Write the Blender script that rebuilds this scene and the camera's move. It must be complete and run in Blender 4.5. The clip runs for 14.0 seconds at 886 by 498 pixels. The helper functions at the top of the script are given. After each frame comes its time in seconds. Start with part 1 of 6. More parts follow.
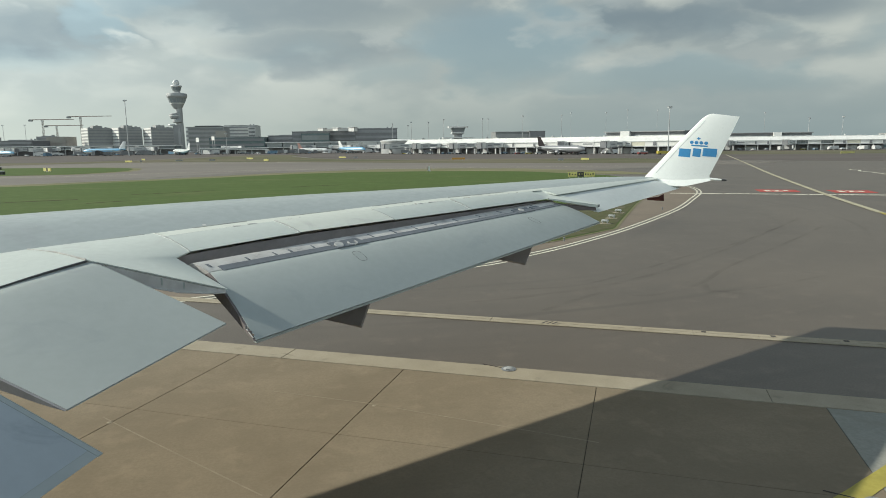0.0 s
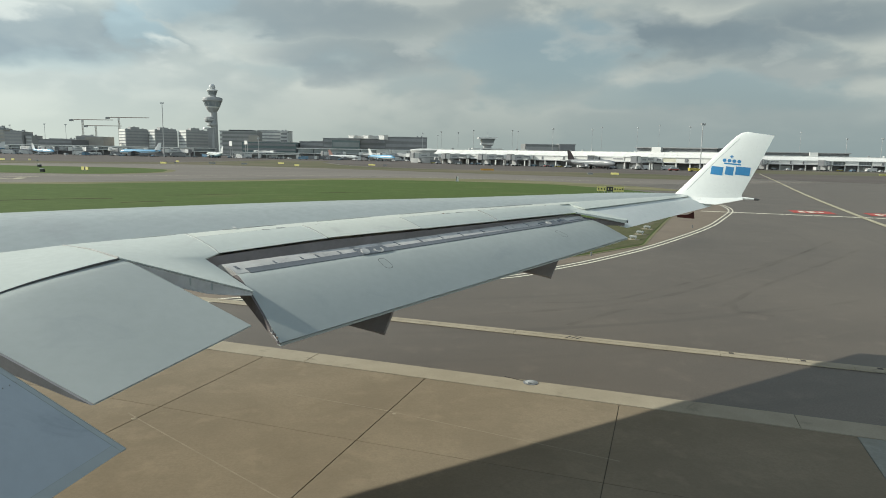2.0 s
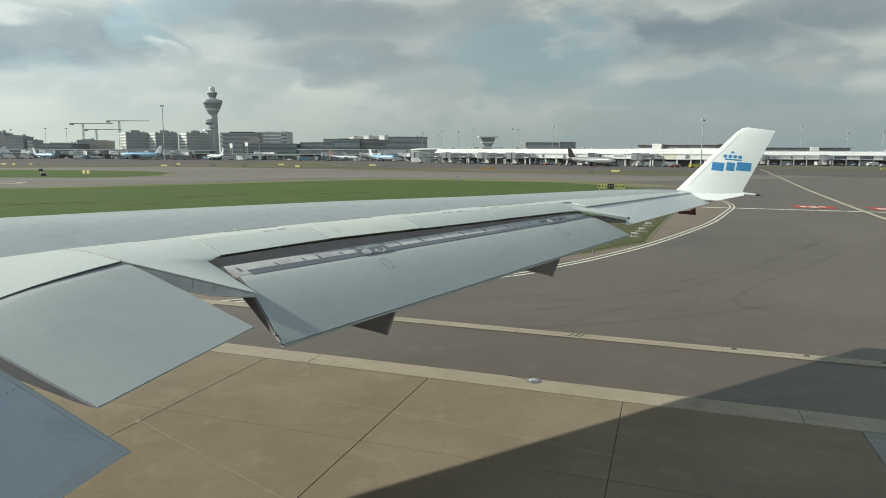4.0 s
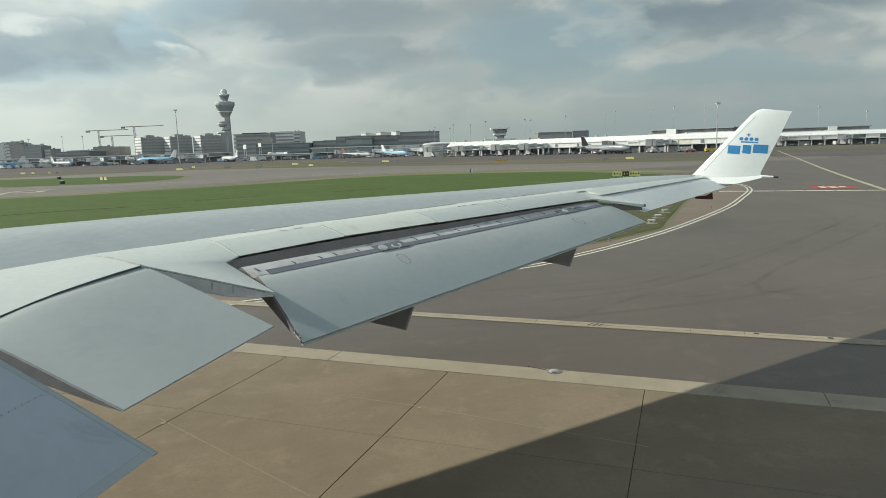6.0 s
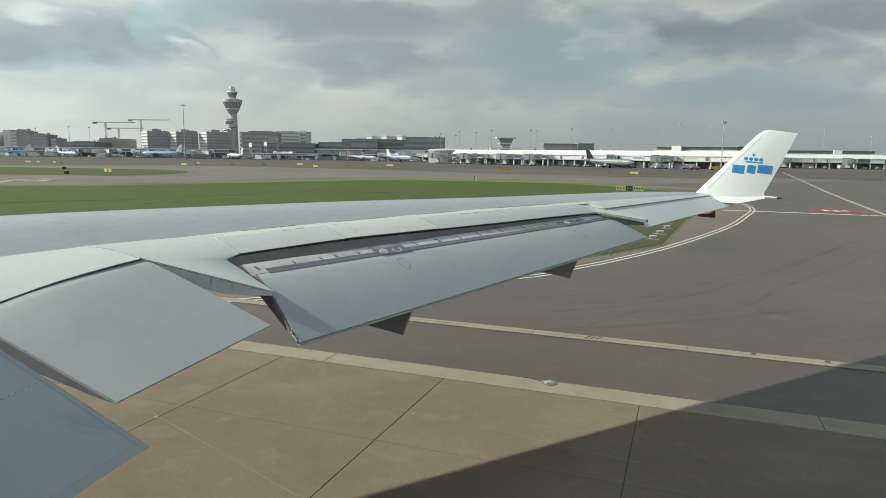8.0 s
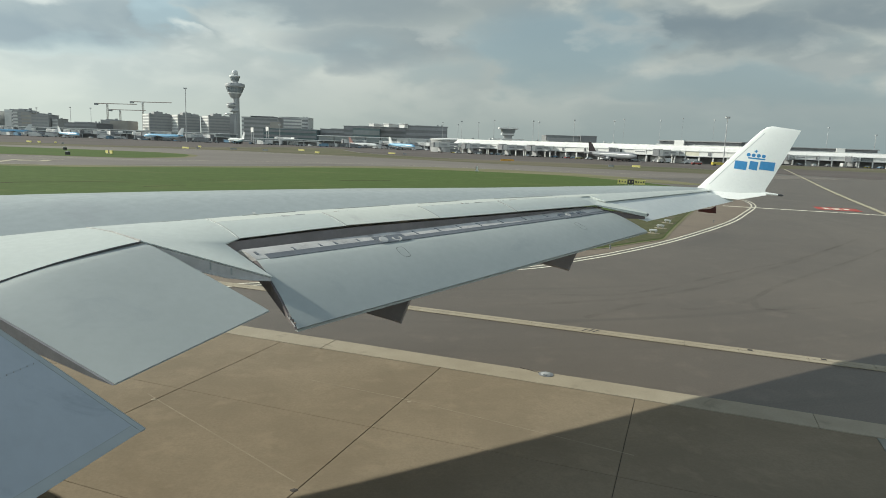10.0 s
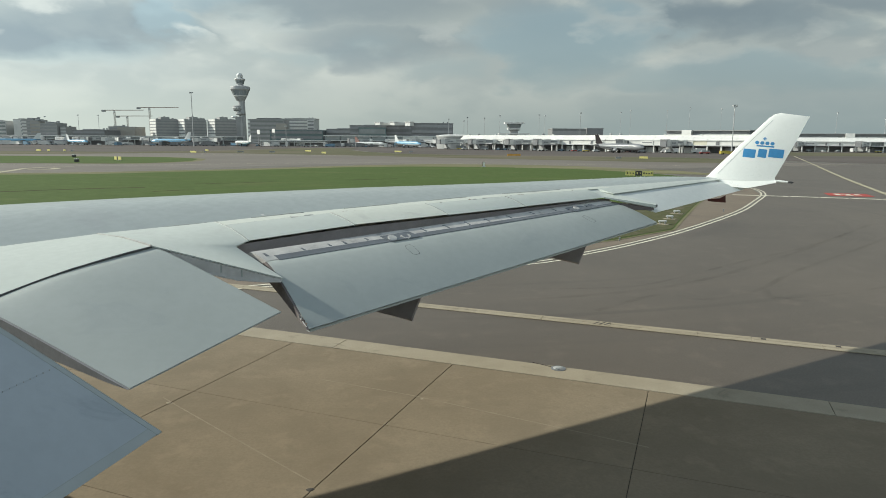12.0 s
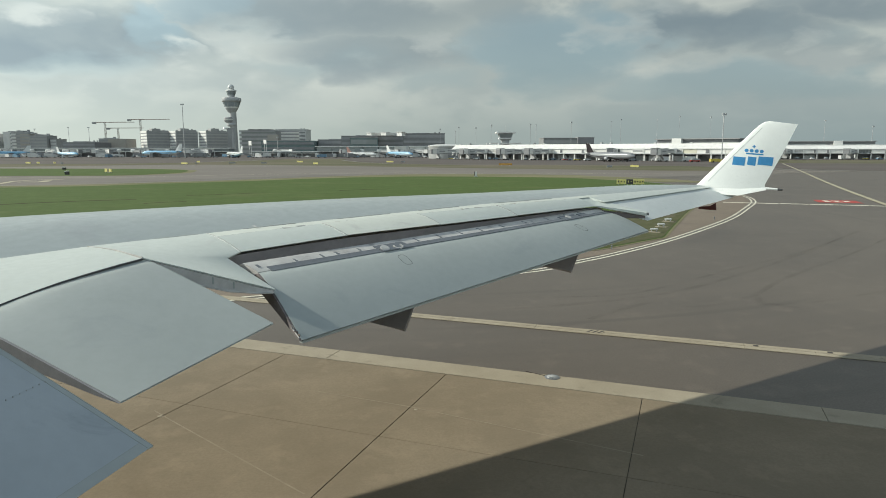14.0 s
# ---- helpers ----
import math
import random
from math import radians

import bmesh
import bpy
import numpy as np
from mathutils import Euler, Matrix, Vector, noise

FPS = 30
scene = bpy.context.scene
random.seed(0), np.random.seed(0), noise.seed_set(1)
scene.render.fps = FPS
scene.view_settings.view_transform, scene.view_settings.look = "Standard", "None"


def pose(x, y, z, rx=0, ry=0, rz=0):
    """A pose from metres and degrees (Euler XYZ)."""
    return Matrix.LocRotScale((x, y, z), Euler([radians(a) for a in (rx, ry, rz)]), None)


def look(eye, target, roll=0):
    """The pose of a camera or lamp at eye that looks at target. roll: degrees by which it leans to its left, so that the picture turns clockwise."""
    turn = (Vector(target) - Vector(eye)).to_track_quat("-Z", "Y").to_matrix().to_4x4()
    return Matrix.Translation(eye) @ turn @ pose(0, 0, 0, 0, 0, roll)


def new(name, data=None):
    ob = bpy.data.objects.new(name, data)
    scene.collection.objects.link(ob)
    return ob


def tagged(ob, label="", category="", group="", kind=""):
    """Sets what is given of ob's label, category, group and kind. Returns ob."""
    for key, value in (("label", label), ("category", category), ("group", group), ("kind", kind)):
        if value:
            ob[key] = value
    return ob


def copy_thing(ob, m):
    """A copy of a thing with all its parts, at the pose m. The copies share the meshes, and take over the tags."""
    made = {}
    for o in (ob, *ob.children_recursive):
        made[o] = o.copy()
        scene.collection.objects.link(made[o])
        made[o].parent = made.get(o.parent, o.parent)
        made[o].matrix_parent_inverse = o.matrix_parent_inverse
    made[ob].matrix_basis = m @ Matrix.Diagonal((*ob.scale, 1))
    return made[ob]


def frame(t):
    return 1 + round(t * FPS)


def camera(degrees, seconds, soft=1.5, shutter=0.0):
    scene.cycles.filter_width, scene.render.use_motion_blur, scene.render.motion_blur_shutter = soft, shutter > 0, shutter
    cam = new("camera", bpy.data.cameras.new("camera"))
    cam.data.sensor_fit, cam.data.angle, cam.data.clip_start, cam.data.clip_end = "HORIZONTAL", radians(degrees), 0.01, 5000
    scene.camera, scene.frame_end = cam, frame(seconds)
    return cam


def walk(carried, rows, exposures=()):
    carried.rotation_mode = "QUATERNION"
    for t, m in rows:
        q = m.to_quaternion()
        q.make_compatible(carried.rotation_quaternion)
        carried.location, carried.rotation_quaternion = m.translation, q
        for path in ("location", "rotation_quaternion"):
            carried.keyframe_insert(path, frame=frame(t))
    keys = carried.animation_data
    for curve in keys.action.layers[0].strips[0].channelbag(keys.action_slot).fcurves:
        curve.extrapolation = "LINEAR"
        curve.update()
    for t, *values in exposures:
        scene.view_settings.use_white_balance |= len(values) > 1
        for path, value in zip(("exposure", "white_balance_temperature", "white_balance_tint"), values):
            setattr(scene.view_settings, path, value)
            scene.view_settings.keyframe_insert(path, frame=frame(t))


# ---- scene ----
from mathutils.geometry import tessellate_polygon

# The place: +y is the way the camera mostly looks, x to its right, z up from the pavement.
PATH = [
    (0.0, 81.030, 0.580, -4.067), (0.5, 81.252, -0.665, -3.262), (1.0, 80.841, -0.978, -1.155),
    (1.5, 81.268, -0.942, -0.257), (2.0, 81.888, -1.080, -1.547), (2.2, 82.027, -1.033, -1.980), (4.3, 81.738, -0.157, -1.371), (4.5, 81.680, 0.030, -1.318),
    (5.0, 81.646, 0.633, -1.166), (5.5, 81.258, 1.252, -0.615), (6.0, 81.301, 1.755, -0.421),
    (6.5, 80.582, 0.903, 0.108), (7.0, 81.124, 0.697, 0.126), (7.5, 81.755, -0.719, -0.044), (7.7, 81.915, -0.715, -0.020), (9.8, 80.949, -1.701, 0.350),
    (10.0, 80.941, -2.025, 0.186), (10.5, 80.829, -2.553, 0.026), (11.0, 80.463, -2.344, 0.697),
    (11.5, 80.298, -1.600, 1.015), (12.0, 80.654, -0.379, 0.713), (12.5, 81.192, 0.108, 0.229),
    (13.0, 81.462, 0.072, -0.153), (13.5, 81.530, 0.072, -0.174), (14.0, 81.500, 0.000, 0.000),
]
EYE = 5.9
cam = camera(68.0, 14.0, soft=0.9)
walk(cam, [(t, pose(0, 0, EYE, rx, ry, rz)) for t, rx, ry, rz in PATH], [(0, 0.02, 6460, 5.4), (14, 0.02, 6460, 5.4)])

# ---- light ----
SUN_FROM = Vector((-1.810, 0.344, 1.0)).normalized()
SUN_UP = math.asin(SUN_FROM.z)
sun = new("sun", bpy.data.lights.new("sun", "SUN"))
sun.data.energy, sun.data.angle, sun.data.color = 5.0, radians(0.6), (1.0, 0.945, 0.845)
sun.matrix_world = look(SUN_FROM * 300, (0, 0, 0))


def node(nt, kind):
    return nt.nodes.new(kind)


def math_node(nt, op, a, b=None, clamp=False):
    n = node(nt, "ShaderNodeMath")
    n.operation, n.use_clamp = op, clamp
    for i, v in enumerate((a, b)):
        if v is None:
            continue
        if isinstance(v, (int, float)):
            n.inputs[i].default_value = v
        else:
            nt.links.new(v, n.inputs[i])
    return n.outputs[0]


def mix_colour(nt, fac, a, b, blend="MIX"):
    n = node(nt, "ShaderNodeMix")
    n.data_type, n.blend_type = "RGBA", blend
    for i, v in ((0, fac), (6, a), (7, b)):
        if isinstance(v, (int, float)):
            n.inputs[i].default_value = v
        elif isinstance(v, (tuple, list)):
            n.inputs[i].default_value = (*v[:3], 1)
        else:
            nt.links.new(v, n.inputs[i])
    return n.outputs[2]


def smooth(nt, value, low, high, to_low=0.0, to_high=1.0):
    n = node(nt, "ShaderNodeMapRange")
    n.interpolation_type = "SMOOTHSTEP"
    nt.links.new(value, n.inputs[0])
    for i, v in enumerate((low, high, to_low, to_high)):
        n.inputs[i + 1].default_value = v
    return n.outputs[0]


def noise_of(nt, vector, scale, detail=5.0, rough=0.55, distort=0.0):
    n = node(nt, "ShaderNodeTexNoise")
    n.inputs["Scale"].default_value, n.inputs["Detail"].default_value = scale, detail
    n.inputs["Roughness"].default_value, n.inputs["Distortion"].default_value = rough, distort
    nt.links.new(vector, n.inputs["Vector"])
    return n.outputs[0]


def make_world():
    """A broken layer of cloud under a hazy sky."""
    world = bpy.data.worlds.new("sky")
    scene.world = world
    world.use_nodes = True
    nt = world.node_tree
    nt.nodes.clear()
    sky = node(nt, "ShaderNodeTexSky")
    sky.sky_type, sky.sun_disc = "NISHITA", False
    sky.sun_elevation = SUN_UP
    sky.sun_rotation = math.atan2(SUN_FROM.x, SUN_FROM.y)
    sky.air_density, sky.dust_density = 1.2, 2.5
    clear = mix_colour(nt, 1.0, sky.outputs[0], (0.085, 0.085, 0.085), "MULTIPLY")
    way = node(nt, "ShaderNodeTexCoord").outputs["Generated"]
    sep = node(nt, "ShaderNodeSeparateXYZ")
    nt.links.new(way, sep.inputs[0])
    x, y, z = sep.outputs
    up = math_node(nt, "MAXIMUM", z, 0.0)
    com = node(nt, "ShaderNodeCombineXYZ")
    nt.links.new(x, com.inputs[0])
    nt.links.new(y, com.inputs[1])
    nt.links.new(math_node(nt, "MULTIPLY", z, 2.3), com.inputs[2])
    layer = com.outputs[0]
    big = noise_of(nt, layer, 3.2, 4.0, 0.5, 0.1)
    fine = noise_of(nt, layer, 8.5, 6.0, 0.48, 0.15)
    puff = noise_of(nt, layer, 19.0, 4.0, 0.50, 0.1)
    ahead = math_node(nt, "MAXIMUM", y, 0.05)
    side = math_node(nt, "DIVIDE", x, ahead)
    high = math_node(nt, "DIVIDE", up, ahead)
    wob = math_node(nt, "ADD", math_node(nt, "MULTIPLY", math_node(nt, "SUBTRACT", fine, 0.5), 0.28), math_node(nt, "MULTIPLY", math_node(nt, "SUBTRACT", puff, 0.5), 0.10))
    bear = math_node(nt, "ADD", side, wob)
    rise = math_node(nt, "ADD", high, math_node(nt, "MULTIPLY", wob, 0.30))
    front = smooth(nt, y, 0.1, 0.4)

    def banks(rows, soft):
        """Cloud banks ahead: bearing, height, half width, half height, weight."""
        total = None
        for b, r, hw, hh, wt in rows:
            dx = math_node(nt, "DIVIDE", math_node(nt, "SUBTRACT", bear, b), hw)
            dy = math_node(nt, "DIVIDE", math_node(nt, "SUBTRACT", rise, r), hh)
            d = math_node(nt, "ADD", math_node(nt, "MULTIPLY", dx, dx), math_node(nt, "MULTIPLY", dy, dy))
            one = math_node(nt, "MULTIPLY", smooth(nt, d, soft, 1.9, 1.0, 0.0), wt)
            total = one if total is None else math_node(nt, "MAXIMUM", total, one)
        return math_node(nt, "MULTIPLY", total, front)

    dark = banks(((-0.555, 0.158, 0.20, 0.040, 0.85), (-0.17, 0.200, 0.20, 0.040, 0.72), (-0.11, 0.142, 0.14, 0.028, 0.62), (0.40, 0.180, 0.16, 0.040, 0.90),
                  (0.59, 0.208, 0.13, 0.026, 0.80), (0.07, 0.205, 0.11, 0.026, 0.45), (0.56, 0.142, 0.13, 0.024, 0.42), (-0.5, 0.30, 0.5, 0.05, 0.4), (0.3, 0.29, 0.5, 0.05, 0.6)), 0.02)
    bright = banks(((-0.62, 0.188, 0.07, 0.016, 0.60), (-0.405, 0.146, 0.030, 0.018, 0.75), (-0.29, 0.148, 0.070, 0.034, 0.36), (-0.52, 0.108, 0.12, 0.014, 0.16),
                    (0.255, 0.170, 0.05, 0.026, 0.34), (0.33, 0.206, 0.06, 0.012, 0.28), (-0.03, 0.150, 0.04, 0.014, 0.36), (0.515, 0.160, 0.025, 0.014, 0.36), (0.36, 0.128, 0.12, 0.010, 0.14)), 0.0)
    blue_gap = banks(((-0.425, 0.178, 0.050, 0.036, 1.0), (-0.56, 0.122, 0.10, 0.018, 0.45), (0.165, 0.146, 0.13, 0.055, 0.85), (0.45, 0.098, 0.22, 0.028, 0.6), (-0.35, 0.21, 0.06, 0.02, 0.6)), 0.1)
    loose = math_node(nt, "MULTIPLY", smooth(nt, big, 0.42, 0.66), smooth(nt, y, 0.1, 0.5, 0.55, 0.20))
    dark = math_node(nt, "MAXIMUM", dark, loose)
    dark = math_node(nt, "MULTIPLY", dark, smooth(nt, fine, 0.34, 0.56, 0.70, 1.0))
    pale = mix_colour(nt, smooth(nt, fine, 0.40, 0.64), (0.50, 0.555, 0.545), (0.64, 0.68, 0.645))
    gap = smooth(nt, math_node(nt, "ADD", big, math_node(nt, "MULTIPLY", fine, 0.5)), 0.56, 0.72, 0.40, 0.0)
    gap = math_node(nt, "MAXIMUM", gap, blue_gap)
    blue = mix_colour(nt, 0.65, clear, (0.43, 0.575, 0.64))
    cloud = mix_colour(nt, gap, pale, blue)
    cloud = mix_colour(nt, dark, cloud, (0.235, 0.305, 0.355))
    cloud = mix_colour(nt, math_node(nt, "MULTIPLY", blue_gap, 0.55), cloud, blue)
    lump = smooth(nt, puff, 0.34, 0.62, 0.25, 1.0)
    sky_col = mix_colour(nt, math_node(nt, "MULTIPLY", bright, lump), cloud, (0.74, 0.775, 0.74))
    haze = smooth(nt, z, 0.0, 0.115, 0.90, 0.0)
    haze_col = mix_colour(nt, smooth(nt, side, -0.6, 0.6), (0.535, 0.58, 0.53), (0.335, 0.412, 0.425))
    sky_col = mix_colour(nt, haze, sky_col, haze_col)
    sunward = smooth(nt, side, -0.75, 0.15, 1.24, 0.80)
    sky_col = mix_colour(nt, smooth(nt, z, 0.25, 0.7), sky_col, (0.315, 0.385, 0.475))
    # unseen sky behind the camera is brightened to fill surfaces facing it
    back_fill = smooth(nt, math_node(nt, "MULTIPLY", y, -1.0), -0.2, 0.5, 1.0, 1.75)
    over = math_node(nt, "MULTIPLY", math_node(nt, "MULTIPLY", smooth(nt, z, 0.25, 0.6, 1.0, 0.67), sunward), back_fill)
    back = node(nt, "ShaderNodeBackground")
    nt.links.new(sky_col, back.inputs[0])
    nt.links.new(over, back.inputs[1])
    out = node(nt, "ShaderNodeOutputWorld")
    nt.links.new(back.outputs[0], out.inputs[0])


make_world()


# ---- materials ----
def material(name, base, other=None, scale=2.0, fine=30.0, rough=0.5, metal=0.0, bump=0.0, stain=None, stain_scale=0.4,
             stain_from=0.55, coords="world", coat=0.0, stretch=(1, 1, 1), vary=0.0, grain=0.35, spec=0.5, swirl=None, blotch=None):
    m = bpy.data.materials.new(name)
    m.use_nodes = True
    nt = m.node_tree
    b = nt.nodes["Principled BSDF"]
    b.inputs["Roughness"].default_value, b.inputs["Metallic"].default_value = rough, metal
    b.inputs["Coat Weight"].default_value = coat
    b.inputs["Specular IOR Level"].default_value = spec
    if coords == "world":
        p = node(nt, "ShaderNodeNewGeometry").outputs["Position"]
    else:
        p = node(nt, "ShaderNodeTexCoord").outputs["Object"]
    mp = node(nt, "ShaderNodeMapping")
    mp.inputs["Scale"].default_value = stretch
    nt.links.new(p, mp.inputs[0])
    p = mp.outputs[0]
    other = other or tuple(c * 0.82 for c in base)
    n1 = noise_of(nt, p, scale, 6.0, 0.6, 0.2)
    n2 = noise_of(nt, p, fine, 4.0, 0.6)
    col = mix_colour(nt, smooth(nt, n1, 0.32, 0.68), base, other)
    col = mix_colour(nt, math_node(nt, "MULTIPLY", smooth(nt, n2, 0.3, 0.7), grain), col, tuple(c * 0.72 for c in base))
    if stain:
        n3 = noise_of(nt, p, stain_scale, 7.0, 0.65, 0.6)
        col = mix_colour(nt, smooth(nt, n3, stain_from, stain_from + 0.17, 0.0, 0.75), col, stain)
    if blotch:
        # irregular pale and dark blotches: scale, strength
        size, strength = blotch
        n4 = noise_of(nt, p, size, 8.0, 0.66, 0.15)
        col = mix_colour(nt, smooth(nt, n4, 0.52, 0.70, 0.0, strength), col, tuple(c * 1.22 for c in base))
        n5 = noise_of(nt, p, size * 1.7, 8.0, 0.70, 0.1)
        col = mix_colour(nt, smooth(nt, n5, 0.54, 0.72, 0.0, strength), col, tuple(c * 0.66 for c in base))
    if swirl:
        # tyre streaks swept round turns: rings about each turning point, broken up by patches
        for cx, cy, seed in swirl:
            rel = node(nt, "ShaderNodeVectorMath")
            rel.operation = "SUBTRACT"
            nt.links.new(p, rel.inputs[0])
            rel.inputs[1].default_value = (cx, cy, 0)
            far = node(nt, "ShaderNodeVectorMath")
            far.operation = "LENGTH"
            nt.links.new(rel.outputs[0], far.inputs[0])
            cxyz = node(nt, "ShaderNodeCombineXYZ")
            nt.links.new(math_node(nt, "MULTIPLY", far.outputs["Value"], 0.9), cxyz.inputs[0])
            nt.links.new(math_node(nt, "MULTIPLY", n1, 0.25), cxyz.inputs[1])
            cxyz.inputs[2].default_value = seed
            rings = smooth(nt, noise_of(nt, cxyz.outputs[0], 1.0, 5.0, 0.62), 0.53, 0.68)
            patch = smooth(nt, noise_of(nt, p, 0.045 + seed * 0.004, 3.0, 0.5), 0.40, 0.56)
            col = mix_colour(nt, math_node(nt, "MULTIPLY", math_node(nt, "MULTIPLY", rings, patch), 0.8), col, tuple(c * 0.62 for c in base))
            pale = smooth(nt, noise_of(nt, cxyz.outputs[0], 0.35, 3.0, 0.5), 0.55, 0.75)
            col = mix_colour(nt, math_node(nt, "MULTIPLY", pale, 0.30), col, tuple(c * 1.25 for c in base))
    if vary:
        r = node(nt, "ShaderNodeObjectInfo").outputs["Random"]
        col = mix_colour(nt, math_node(nt, "MULTIPLY", r, vary), col, tuple(c * 0.6 for c in base))
    nt.links.new(col, b.inputs["Base Color"])
    nt.links.new(smooth(nt, n2, 0.2, 0.8, max(0.03, rough - 0.08), min(1, rough + 0.08)), b.inputs["Roughness"])
    if bump:
        bn = node(nt, "ShaderNodeBump")
        bn.inputs["Strength"].default_value, bn.inputs["Distance"].default_value = bump, 0.02
        nt.links.new(n2, bn.inputs["Height"])
        nt.links.new(bn.outputs[0], b.inputs["Normal"])
    return m


